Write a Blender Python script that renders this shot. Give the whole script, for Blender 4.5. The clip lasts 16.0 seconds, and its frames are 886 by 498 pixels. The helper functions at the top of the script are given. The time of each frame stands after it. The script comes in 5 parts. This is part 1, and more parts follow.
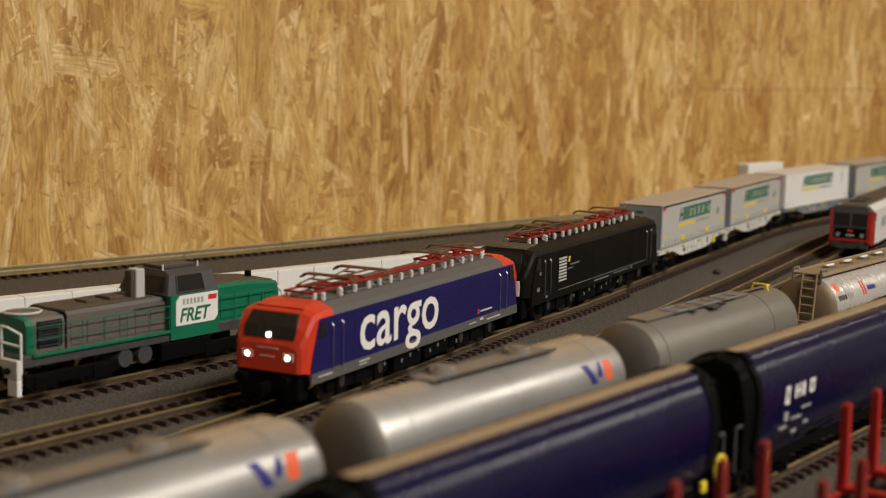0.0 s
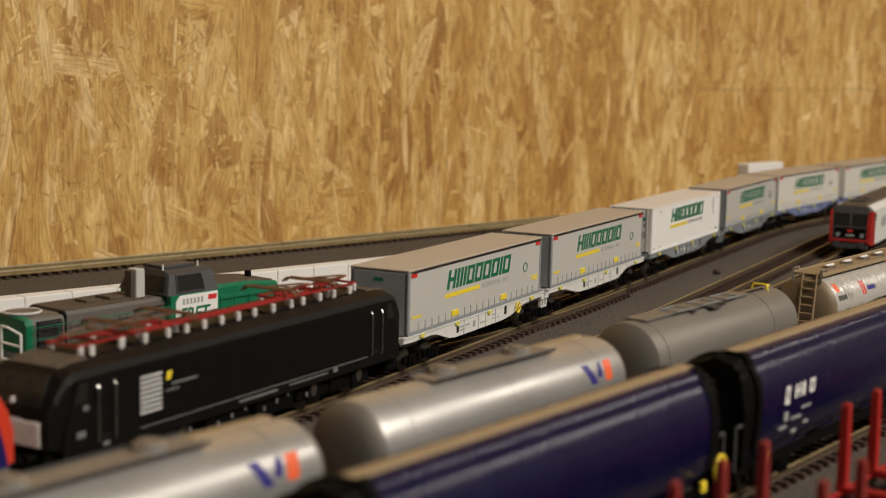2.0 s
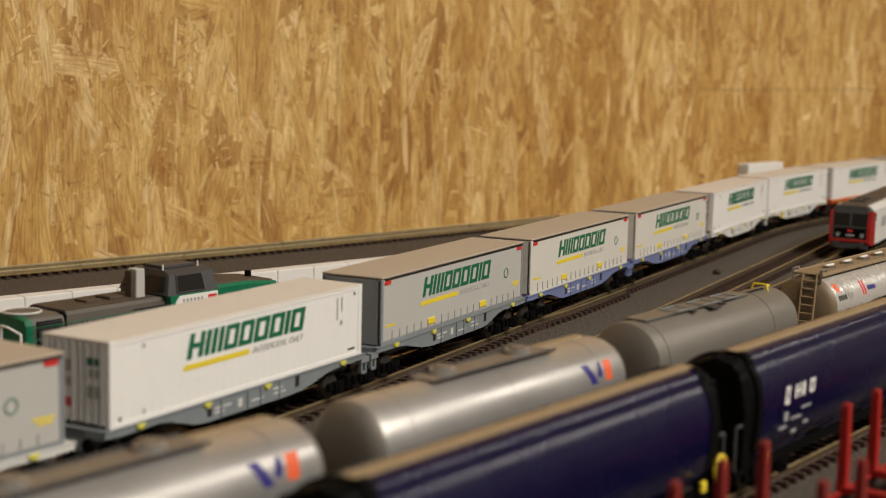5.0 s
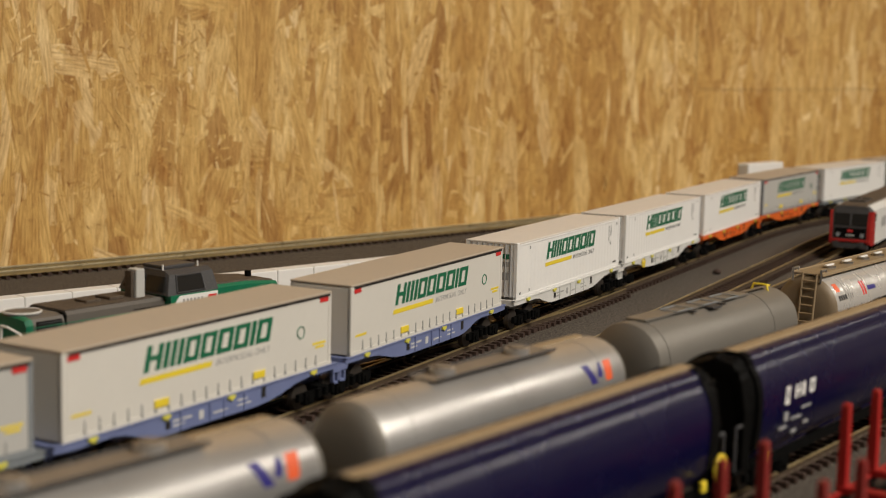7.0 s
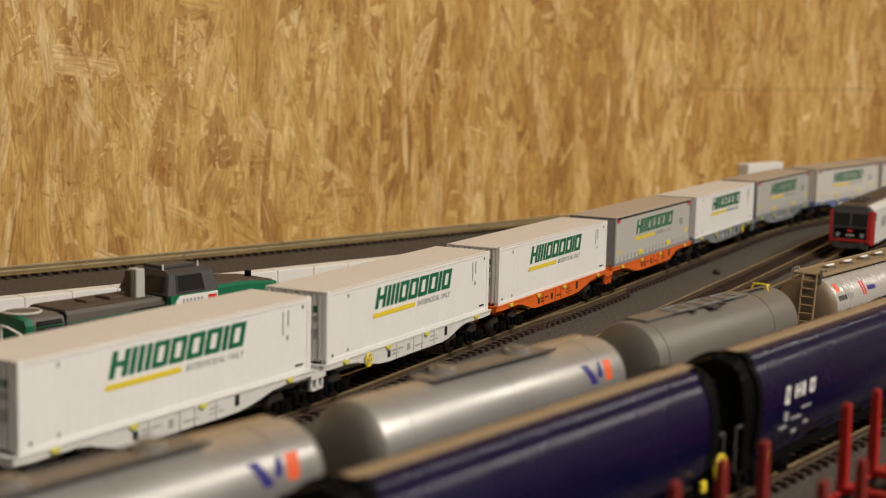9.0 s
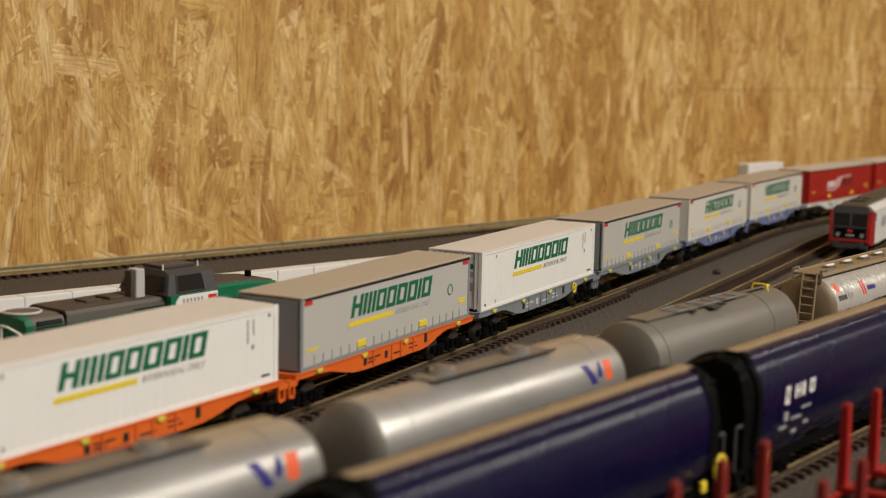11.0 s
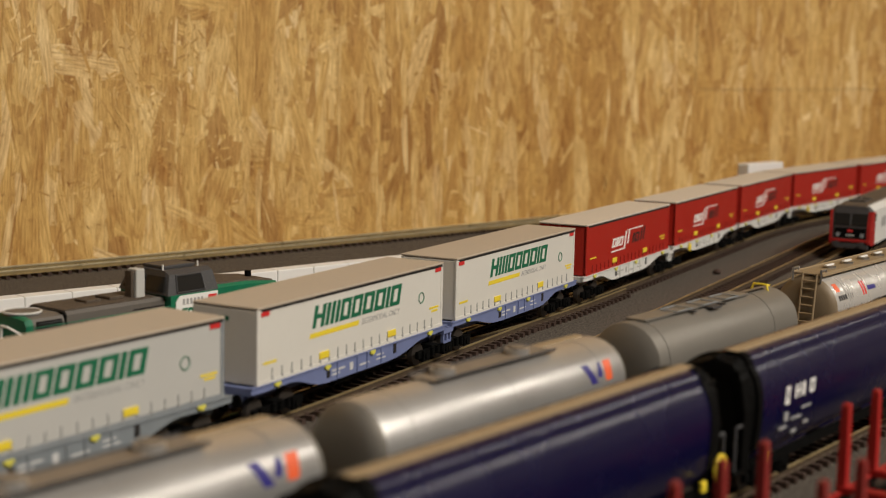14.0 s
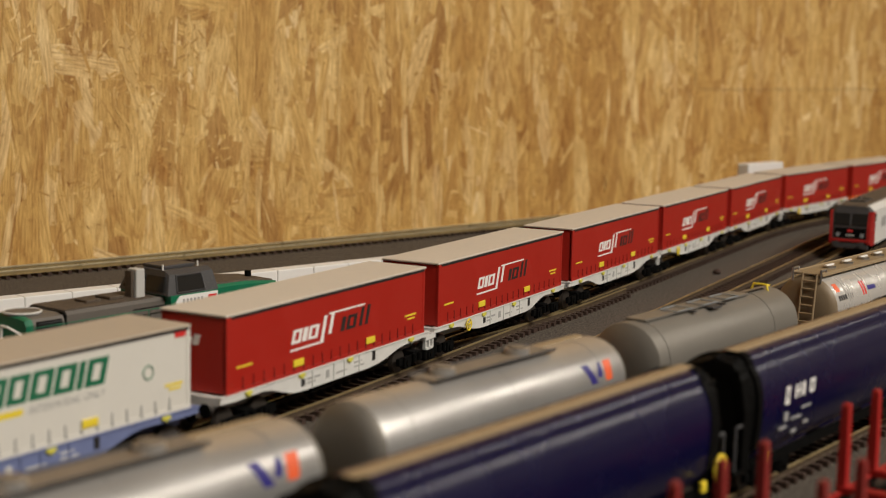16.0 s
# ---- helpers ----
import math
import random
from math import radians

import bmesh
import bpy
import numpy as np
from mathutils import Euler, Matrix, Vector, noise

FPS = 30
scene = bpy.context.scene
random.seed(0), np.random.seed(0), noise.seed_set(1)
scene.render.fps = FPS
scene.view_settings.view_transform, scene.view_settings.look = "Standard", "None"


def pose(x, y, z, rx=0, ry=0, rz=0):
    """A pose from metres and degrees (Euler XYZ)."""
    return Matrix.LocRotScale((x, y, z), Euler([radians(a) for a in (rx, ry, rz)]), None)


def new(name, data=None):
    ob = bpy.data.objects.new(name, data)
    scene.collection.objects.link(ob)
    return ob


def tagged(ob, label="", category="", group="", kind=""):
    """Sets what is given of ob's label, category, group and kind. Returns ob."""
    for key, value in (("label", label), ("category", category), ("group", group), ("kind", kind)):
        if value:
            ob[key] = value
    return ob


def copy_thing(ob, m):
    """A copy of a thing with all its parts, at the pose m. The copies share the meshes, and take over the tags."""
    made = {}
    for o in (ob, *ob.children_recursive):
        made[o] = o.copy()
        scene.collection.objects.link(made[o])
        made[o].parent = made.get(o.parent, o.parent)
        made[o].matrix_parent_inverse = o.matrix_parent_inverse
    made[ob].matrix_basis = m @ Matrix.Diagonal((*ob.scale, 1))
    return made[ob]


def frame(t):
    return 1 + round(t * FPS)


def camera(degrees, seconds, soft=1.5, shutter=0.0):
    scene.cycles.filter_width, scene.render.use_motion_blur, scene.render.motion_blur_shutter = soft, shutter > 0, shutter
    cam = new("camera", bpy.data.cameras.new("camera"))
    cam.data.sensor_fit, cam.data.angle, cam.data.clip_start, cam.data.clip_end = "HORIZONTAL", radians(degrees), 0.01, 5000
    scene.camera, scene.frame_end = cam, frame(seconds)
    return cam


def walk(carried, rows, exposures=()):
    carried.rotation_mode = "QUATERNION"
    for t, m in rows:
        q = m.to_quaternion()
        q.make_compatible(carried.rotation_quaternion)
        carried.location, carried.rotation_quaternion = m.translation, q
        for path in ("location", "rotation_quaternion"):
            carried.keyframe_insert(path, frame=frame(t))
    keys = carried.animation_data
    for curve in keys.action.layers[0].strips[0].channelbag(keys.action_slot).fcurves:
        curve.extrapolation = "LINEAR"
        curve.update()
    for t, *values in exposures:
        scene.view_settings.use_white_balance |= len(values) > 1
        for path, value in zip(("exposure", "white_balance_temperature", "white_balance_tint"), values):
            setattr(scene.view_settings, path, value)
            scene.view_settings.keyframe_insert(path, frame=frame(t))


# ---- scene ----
MM = 0.001
RAIL = 0.0055          # rail top above the baseboard
EYE = (0.0, 0.0, 0.1479)
cam = camera(33.66, 16.0, soft=1.1)
cam.data.dof.use_dof = True
cam.data.dof.focus_distance = 0.75
cam.data.dof.aperture_fstop = 13.0
VIEW = Matrix.Translation(EYE) @ pose(0, 0, 0, 90 - 7.607) @ pose(0, 0, 0, 0, 0, 1.32)
walk(cam, [(0.0, VIEW), (16.0, VIEW)])


# ---- light ----
world = bpy.data.worlds.new("room_light")
scene.world = world
world.use_nodes = True
world.node_tree.nodes["Background"].inputs[0].default_value = (1.0, 0.86, 0.68, 1)
world.node_tree.nodes["Background"].inputs[1].default_value = 0.018


def lamp(place, turn, sx, sy, power):
    """A long lamp under the ceiling: a tube, or an added fill."""
    data = bpy.data.lights.new("tube_light", "AREA")
    data.shape, data.size, data.size_y, data.energy = "RECTANGLE", sx, sy, power
    data.color = (1.0, 0.915, 0.785)
    ob = new("tube_light", data)
    ob.matrix_basis = pose(*place, 0, 0, turn)
    return ob


lamp((1.28, -0.72, 1.75), 53, 1.6, 0.12, 72)
# added fill without a known fixture, brightens the wall to the right
lamp((2.10, -0.10, 1.75), 53, 1.6, 0.12, 40)
lamp((3.37, 2.34, 1.75), 53, 2.2, 0.30, 30)
scene.view_settings.exposure = 0.0


# ---- helpers of this scene ----
def nodes_of(name, color, rough=0.5, metal=0.0):
    m = bpy.data.materials.new(name)
    m.use_nodes = True
    b = m.node_tree.nodes["Principled BSDF"]
    b.inputs["Base Color"].default_value = (*color, 1)
    b.inputs["Roughness"].default_value = rough
    b.inputs["Metallic"].default_value = metal
    return m, m.node_tree, b


def paint(name, color, rough=0.42, metal=0.0, vary=0.12, dirt=0.25, scale=180.0, bump=0.04, spec=0.5):
    """Painted plastic with slight mottling, dust and relief at two scales."""
    m, nt, b = nodes_of(name, color, rough, metal)
    b.inputs["Specular IOR Level"].default_value = spec
    L = nt.links
    tc = nt.nodes.new("ShaderNodeTexCoord")
    n1 = nt.nodes.new("ShaderNodeTexNoise")
    n1.inputs["Scale"].default_value, n1.inputs["Detail"].default_value = scale, 5
    n2 = nt.nodes.new("ShaderNodeTexNoise")
    n2.inputs["Scale"].default_value, n2.inputs["Detail"].default_value = scale * 7, 3
    L.new(tc.outputs["Object"], n1.inputs["Vector"])
    L.new(tc.outputs["Object"], n2.inputs["Vector"])
    mix = nt.nodes.new("ShaderNodeMix")
    mix.data_type = "RGBA"
    mix.inputs[6].default_value = (*[c * (1 - vary) for c in color], 1)
    mix.inputs[7].default_value = (*[min(1, c * (1 + vary)) for c in color], 1)
    L.new(n1.outputs["Fac"], mix.inputs[0])
    dust = nt.nodes.new("ShaderNodeMix")
    dust.data_type = "RGBA"
    dust.inputs[7].default_value = (0.30, 0.26, 0.21, 1)
    ramp = nt.nodes.new("ShaderNodeMapRange")
    ramp.inputs[1].default_value, ramp.inputs[2].default_value = 0.52, 0.85
    ramp.inputs[4].default_value = dirt
    L.new(n2.outputs["Fac"], ramp.inputs[0])
    L.new(ramp.outputs[0], dust.inputs[0])
    L.new(mix.outputs[2], dust.inputs[6])
    L.new(dust.outputs[2], b.inputs["Base Color"])
    rr = nt.nodes.new("ShaderNodeMapRange")
    rr.inputs[3].default_value, rr.inputs[4].default_value = max(0.05, rough - 0.1), min(1, rough + 0.14)
    L.new(n1.outputs["Fac"], rr.inputs[0])
    L.new(rr.outputs[0], b.inputs["Roughness"])
    bp = nt.nodes.new("ShaderNodeBump")
    bp.inputs["Strength"].default_value, bp.inputs["Distance"].default_value = bump, 0.0004
    L.new(n2.outputs["Fac"], bp.inputs["Height"])
    L.new(bp.outputs[0], b.inputs["Normal"])
    return m


def glow(name, color, strength):
    m, nt, b = nodes_of(name, color, 0.3)
    b.inputs["Emission Color"].default_value = (*color, 1)
    b.inputs["Emission Strength"].default_value = strength
    return m


def mesh_of(name, bm, mat, smooth=False):
    me = bpy.data.meshes.new(name)
    bmesh.ops.recalc_face_normals(bm, faces=bm.faces)
    bm.to_mesh(me)
    bm.free()
    me.materials.append(mat)
    if smooth:
        me.polygons.foreach_set("use_smooth", [True] * len(me.polygons))
        me.set_sharp_from_angle(angle=radians(35))
    return me


def part(name, bm, mat, parent=None, label="", smooth=False):
    ob = new(name, mesh_of(name, bm, mat, smooth) if isinstance(bm, bmesh.types.BMesh) else bm)
    if parent:
        ob.parent = parent
    if label:
        ob["label"] = label
    return ob


def empty(name, label="", category="", group="", kind=""):
    ob = new(name)
    ob.empty_display_size = 0.01
    return tagged(ob, label, category, group, kind)


def box(bm, x0, x1, y0, y1, z0, z1, bevel=0.0):
    """A box given in millimetres."""
    r = bmesh.ops.create_cube(bm, size=1.0)
    vs = r["verts"]
    for v in vs:
        v.co = Vector(((x0 + x1) / 2 + v.co.x * (x1 - x0), (y0 + y1) / 2 + v.co.y * (y1 - y0), (z0 + z1) / 2 + v.co.z * (z1 - z0))) * MM
    if bevel:
        es = list({e for v in vs for e in v.link_edges})
        bmesh.ops.bevel(bm, geom=es, offset=bevel * MM, segments=2, affect="EDGES", profile=0.5)
    return bm


def boxes(*rows, bevel=0.0):
    bm = bmesh.new()
    for r in rows:
        box(bm, *r, bevel=bevel)
    return bm


def rod(bm, a, b, r, n=8):
    """A round bar between two points, in millimetres."""
    a, b = Vector(a) * MM, Vector(b) * MM
    d = b - a
    q = d.to_track_quat("Z", "Y").to_matrix().to_4x4()
    bmesh.ops.create_cone(bm, cap_ends=True, segments=n, radius1=r * MM, radius2=r * MM, depth=d.length, matrix=Matrix.Translation((a + b) / 2) @ q)
    return bm


def rods(r, *chains, n=8):
    bm = bmesh.new()
    for c in chains:
        for a, b in zip(c, c[1:]):
            rod(bm, a, b, r, n)
    return bm


def loft(sections, caps=True):
    """Skin over a row of sections, each a list of (x, y, z) in millimetres, all of one length, closed round."""
    bm = bmesh.new()
    rings = [[bm.verts.new(Vector(p) * MM) for p in s] for s in sections]
    n = len(rings[0])
    for a, b in zip(rings, rings[1:]):
        for i in range(n):
            bm.faces.new((a[i], a[(i + 1) % n], b[(i + 1) % n], b[i]))
    if caps:
        bm.faces.new(rings[0][::-1])
        bm.faces.new(rings[-1])
    return bm


def prism(outline, y0, y1):
    """An outline in (x, z), pushed from y0 to y1, millimetres."""
    return loft([[(x, y0, z) for x, z in outline], [(x, y1, z) for x, z in outline]])


def disc(x, y, z, r, w, n=20):
    """A wheel-like disc whose axle lies along y."""
    bm = bmesh.new()
    return rod(bm, (x, y - w / 2, z), (x, y + w / 2, z), r, n)


# ---- the way of the moving train ----
START = Vector((0.0007, 0.7038))


class Way:
    """A track's centre line: stretches of (length, turn in degrees) from a point and heading."""

    def __init__(self, x, y, heading, stretches, s0=0.0):
        self.s0, self.legs = s0, []
        s, h = s0, radians(heading)
        for length, turn in stretches:
            self.legs.append((s, length, x, y, h, radians(turn)))
            x, y = self.inside(self.legs[-1], length)
            s, h = s + length, h + radians(turn)
        self.s1 = s

    @staticmethod
    def inside(leg, d):
        s, length, x, y, h, t = leg
        if abs(t) < 1e-6:
            return x + d * math.cos(h), y + d * math.sin(h)
        r = length / t
        a = h + d / r
        return x + r * (math.sin(a) - math.sin(h)), y - r * (math.cos(a) - math.cos(h))

    def at(self, s, off=0.0):
        """Place at s, moved off to the near side; and the heading in degrees."""
        leg = [g for g in self.legs if g[0] <= s + 1e-9][-1] if s >= self.s0 else self.legs[0]
        d = s - leg[0]
        x, y = self.inside(leg, d)
        h = leg[4] + (leg[5] * d / leg[1] if leg[1] else 0)
        return x + off * math.sin(h), y - off * math.cos(h), math.degrees(h)


# s = 0 lies at START; negative s towards the left, positive s far away.
NEAR_R, NEAR_S, NEAR_TURN = 2.06, -0.09, 10.3
FAR_S = 0.56
near_len = NEAR_R * radians(NEAR_TURN)
bx, by = START.x + NEAR_S * math.cos(radians(63.33)), START.y + NEAR_S * math.sin(radians(63.33))
_back = Way(bx, by, 63.33 + 180, [(near_len, -NEAR_TURN), (3.6, 0)])
ex, ey, eh = _back.at(_back.s1)
MAIN = Way(ex, ey, eh - 180, [(3.6, 0), (near_len, NEAR_TURN), (FAR_S - NEAR_S, 0), (0.157, -10.0), (0.20, 0), (0.17, -11.0), (3.3, 0)], s0=NEAR_S - near_len - 3.6)


# ---- materials ----
def ground_material():
    m, nt, b = nodes_of("grey_fine_gravel", (0.16, 0.14, 0.125), 0.95)
    L = nt.links
    tc = nt.nodes.new("ShaderNodeTexCoord")
    fine = nt.nodes.new("ShaderNodeTexVoronoi")
    fine.inputs["Scale"].default_value = 1100
    big = nt.nodes.new("ShaderNodeTexNoise")
    big.inputs["Scale"].default_value, big.inputs["Detail"].default_value = 9, 6
    grain = nt.nodes.new("ShaderNodeTexNoise")
    grain.inputs["Scale"].default_value, grain.inputs["Detail"].default_value = 700, 4
    for n in (fine, big, grain):
        L.new(tc.outputs["Object"], n.inputs["Vector"])
    r1 = nt.nodes.new("ShaderNodeValToRGB")
    r1.color_ramp.elements[0].color, r1.color_ramp.elements[1].color = (0.046, 0.038, 0.031, 1), (0.152, 0.128, 0.107, 1)
    r1.color_ramp.elements[0].position, r1.color_ramp.elements[1].position = 0.38, 0.64
    L.new(grain.outputs["Fac"], r1.inputs[0])
    mix = nt.nodes.new("ShaderNodeMix")
    mix.data_type, mix.blend_type = "RGBA", "MULTIPLY"
    mix.inputs[0].default_value = 0.6
    r2 = nt.nodes.new("ShaderNodeValToRGB")
    r2.color_ramp.elements[0].color, r2.color_ramp.elements[1].color = (0.72, 0.66, 0.6, 1), (1, 1, 1, 1)
    L.new(big.outputs["Fac"], r2.inputs[0])
    L.new(r1.outputs[0], mix.inputs[6])
    L.new(r2.outputs[0], mix.inputs[7])
    L.new(mix.outputs[2], b.inputs["Base Color"])
    bp = nt.nodes.new("ShaderNodeBump")
    bp.inputs["Strength"].default_value, bp.inputs["Distance"].default_value = 0.8, 0.0006
    L.new(fine.outputs["Distance"], bp.inputs["Height"])
    L.new(bp.outputs[0], b.inputs["Normal"])
    return m


def flake_material():
    """Pressed wood strands: a tint for each strand, with grain along it."""
    m, nt, b = nodes_of("pressed_wood_strands", (0.5, 0.3, 0.12), 0.62)
    L = nt.links
    geo = nt.nodes.new("ShaderNodeNewGeometry")
    uv = nt.nodes.new("ShaderNodeUVMap")
    ramp = nt.nodes.new("ShaderNodeValToRGB")
    e = ramp.color_ramp.elements
    e[0].position, e[0].color = 0.0, (0.43, 0.245, 0.075, 1)
    e[1].position, e[1].color = 1.0, (0.78, 0.60, 0.31, 1)
    for p, c in ((0.08, (0.52, 0.315, 0.098, 1)), (0.3, (0.59, 0.38, 0.122, 1)), (0.6, (0.66, 0.45, 0.158, 1)), (0.9, (0.74, 0.545, 0.235, 1))):
        q = e.new(p)
        q.color = c
    L.new(geo.outputs["Random Per Island"], ramp.inputs[0])
    mp = nt.nodes.new("ShaderNodeMapping")
    mp.inputs["Scale"].default_value = (0.5, 9, 1)
    L.new(uv.outputs[0], mp.inputs[0])
    grain = nt.nodes.new("ShaderNodeTexNoise")
    grain.inputs["Scale"].default_value, grain.inputs["Detail"].default_value, grain.inputs["Roughness"].default_value = 0.9, 8, 0.7
    L.new(mp.outputs[0], grain.inputs["Vector"])
    r2 = nt.nodes.new("ShaderNodeValToRGB")
    r2.color_ramp.elements[0].position, r2.color_ramp.elements[0].color = 0.36, (0.56, 0.43, 0.28, 1)
    r2.color_ramp.elements[1].position, r2.color_ramp.elements[1].color = 0.57, (1.10, 1.10, 1.10, 1)
    L.new(grain.outputs["Fac"], r2.inputs[0])
    mix = nt.nodes.new("ShaderNodeMix")
    mix.data_type, mix.blend_type = "RGBA", "MULTIPLY"
    mix.inputs[0].default_value = 0.9
    L.new(ramp.outputs[0], mix.inputs[6])
    L.new(r2.outputs[0], mix.inputs[7])
    # resin and heartwood blotches that run across the strands
    tc = nt.nodes.new("ShaderNodeTexCoord")
    mp2 = nt.nodes.new("ShaderNodeMapping")
    mp2.inputs["Scale"].default_value = (46, 46, 17)
    L.new(tc.outputs["Object"], mp2.inputs[0])
    blot = nt.nodes.new("ShaderNodeTexNoise")
    blot.inputs["Scale"].default_value, blot.inputs["Detail"].default_value = 1.0, 7
    blot.inputs["Roughness"].default_value, blot.inputs["Distortion"].default_value = 0.66, 0.8
    L.new(mp2.outputs[0], blot.inputs["Vector"])
    r3 = nt.nodes.new("ShaderNodeValToRGB")
    r3.color_ramp.elements[0].position, r3.color_ramp.elements[0].color = 0.30, (0.66, 0.47, 0.28, 1)
    r3.color_ramp.elements[1].position, r3.color_ramp.elements[1].color = 0.66, (1.12, 1.14, 1.2, 1)
    mid = r3.color_ramp.elements.new(0.47)
    mid.color = (0.98, 0.95, 0.90, 1)
    L.new(blot.outputs["Fac"], r3.inputs[0])
    mix2 = nt.nodes.new("ShaderNodeMix")
    mix2.data_type, mix2.blend_type = "RGBA", "MULTIPLY"
    mix2.inputs[0].default_value = 0.9
    L.new(mix.outputs[2], mix2.inputs[6])
    L.new(r3.outputs[0], mix2.inputs[7])
    # whole regions of the boards are paler or redder
    mp3 = nt.nodes.new("ShaderNodeMapping")
    mp3.inputs["Scale"].default_value = (13, 13, 4.5)
    L.new(tc.outputs["Object"], mp3.inputs[0])
    broad = nt.nodes.new("ShaderNodeTexNoise")
    broad.inputs["Scale"].default_value, broad.inputs["Detail"].default_value = 1.0, 3
    L.new(mp3.outputs[0], broad.inputs["Vector"])
    r4 = nt.nodes.new("ShaderNodeValToRGB")
    r4.color_ramp.elements[0].position, r4.color_ramp.elements[0].color = 0.36, (0.95, 0.86, 0.72, 1)
    r4.color_ramp.elements[1].position, r4.color_ramp.elements[1].color = 0.64, (1.20, 1.24, 1.36, 1)
    L.new(broad.outputs["Fac"], r4.inputs[0])
    mix3 = nt.nodes.new("ShaderNodeMix")
    mix3.data_type, mix3.blend_type = "RGBA", "MULTIPLY"
    mix3.inputs[0].default_value = 0.9
    L.new(mix2.outputs[2], mix3.inputs[6])
    L.new(r4.outputs[0], mix3.inputs[7])
    # fine upright fibres and small dark specks of bark
    mp4 = nt.nodes.new("ShaderNodeMapping")
    mp4.inputs["Scale"].default_value = (620, 620, 52)
    L.new(tc.outputs["Object"], mp4.inputs[0])
    fibre = nt.nodes.new("ShaderNodeTexNoise")
    fibre.inputs["Scale"].default_value, fibre.inputs["Detail"].default_value, fibre.inputs["Distortion"].default_value = 1.0, 4, 0.6
    L.new(mp4.outputs[0], fibre.inputs["Vector"])
    r5 = nt.nodes.new("ShaderNodeValToRGB")
    r5.color_ramp.elements[0].position, r5.color_ramp.elements[0].color = 0.34, (0.62, 0.50, 0.36, 1)
    r5.color_ramp.elements[1].position, r5.color_ramp.elements[1].color = 0.60, (1.10, 1.10, 1.12, 1)
    L.new(fibre.outputs["Fac"], r5.inputs[0])
    mix4 = nt.nodes.new("ShaderNodeMix")
    mix4.data_type, mix4.blend_type = "RGBA", "MULTIPLY"
    mix4.inputs[0].default_value = 0.38
    L.new(mix3.outputs[2], mix4.inputs[6])
    L.new(r5.outputs[0], mix4.inputs[7])
    speck = nt.nodes.new("ShaderNodeTexNoise")
    speck.inputs["Scale"].default_value, speck.inputs["Detail"].default_value = 150, 5
    L.new(tc.outputs["Object"], speck.inputs["Vector"])
    r6 = nt.nodes.new("ShaderNodeValToRGB")
    r6.color_ramp.elements[0].position, r6.color_ramp.elements[0].color = 0.27, (0.42, 0.27, 0.15, 1)
    r6.color_ramp.elements[1].position, r6.color_ramp.elements[1].color = 0.38, (1, 1, 1, 1)
    L.new(speck.outputs["Fac"], r6.inputs[0])
    mix5 = nt.nodes.new("ShaderNodeMix")
    mix5.data_type, mix5.blend_type = "RGBA", "MULTIPLY"
    mix5.inputs[0].default_value = 0.6
    L.new(mix4.outputs[2], mix5.inputs[6])
    L.new(r6.outputs[0], mix5.inputs[7])
    L.new(mix5.outputs[2], b.inputs["Base Color"])
    bp = nt.nodes.new("ShaderNodeBump")
    bp.inputs["Strength"].default_value, bp.inputs["Distance"].default_value = 0.25, 0.0005
    L.new(grain.outputs["Fac"], bp.inputs["Height"])
    L.new(bp.outputs[0], b.inputs["Normal"])
    return m


GROUND = ground_material()
FLAKE = flake_material()
PLASTER = paint("cream_plaster", (0.30, 0.26, 0.22), 0.9, vary=0.05, scale=4, dirt=0.1)
FLOORING = paint("brown_floor", (0.2, 0.14, 0.1), 0.6, scale=5)
RAIL_STEEL = paint("worn_rail_metal", (0.55, 0.43, 0.22), 0.34, 0.75, vary=0.3, scale=90, dirt=0.5)
RAIL_WEB = paint("dark_rail_web", (0.075, 0.05, 0.03), 0.6, 0.3, vary=0.3, scale=90, dirt=0.3)
RAIL_BRIGHT = paint("bright_brass_rail", (0.90, 0.82, 0.60), 0.3, 0.6, vary=0.2, scale=90, dirt=0.3)
SLEEPER = paint("dark_brown_sleeper", (0.042, 0.021, 0.014), 0.8, vary=0.3, dirt=0.15, scale=300)
SEAM = paint("shadowed_board_edge", (0.26, 0.16, 0.065), 0.8, vary=0.3, scale=120)
WHITE_BLOCK = paint("white_foam", (0.80, 0.79, 0.78), 0.85, vary=0.03, dirt=0.06, scale=60)
LIGHT_GREY = paint("light_grey_tarpaulin", (0.50, 0.50, 0.49), 0.5, vary=0.04, dirt=0.06, scale=60)
PALE_GREY = paint("pale_grey_tarpaulin", (0.49, 0.485, 0.47), 0.5, vary=0.04, dirt=0.06, scale=60)
CREAM = paint("cream_tarpaulin", (0.66, 0.64, 0.60), 0.5, vary=0.04, dirt=0.06, scale=60)
WHITE = paint("white_steel", (0.83, 0.825, 0.82), 0.45, vary=0.03, dirt=0.08, scale=70)
RED = paint("red_tarpaulin", (0.38, 0.015, 0.008), 0.45, vary=0.06, dirt=0.03, scale=60)
ROOF_CREAM = paint("cream_roof", (0.46, 0.39, 0.315), 0.6, vary=0.05, dirt=0.12, scale=50)
ROOF_PALE = paint("pale_roof", (0.60, 0.54, 0.47), 0.6, vary=0.05, dirt=0.12, scale=50)
MID_GREY = paint("mid_grey_steel", (0.23, 0.25, 0.27), 0.5, dirt=0.15)
WAGON_WHITE = paint("off_white_wagon_paint", (0.66, 0.66, 0.65), 0.5, dirt=0.2)
WAGON_GREY = paint("blue_grey_wagon_paint", (0.20, 0.225, 0.25), 0.5, dirt=0.2)
WAGON_BLUE = paint("slate_blue_wagon_paint", (0.15, 0.185, 0.36), 0.5, dirt=0.2)
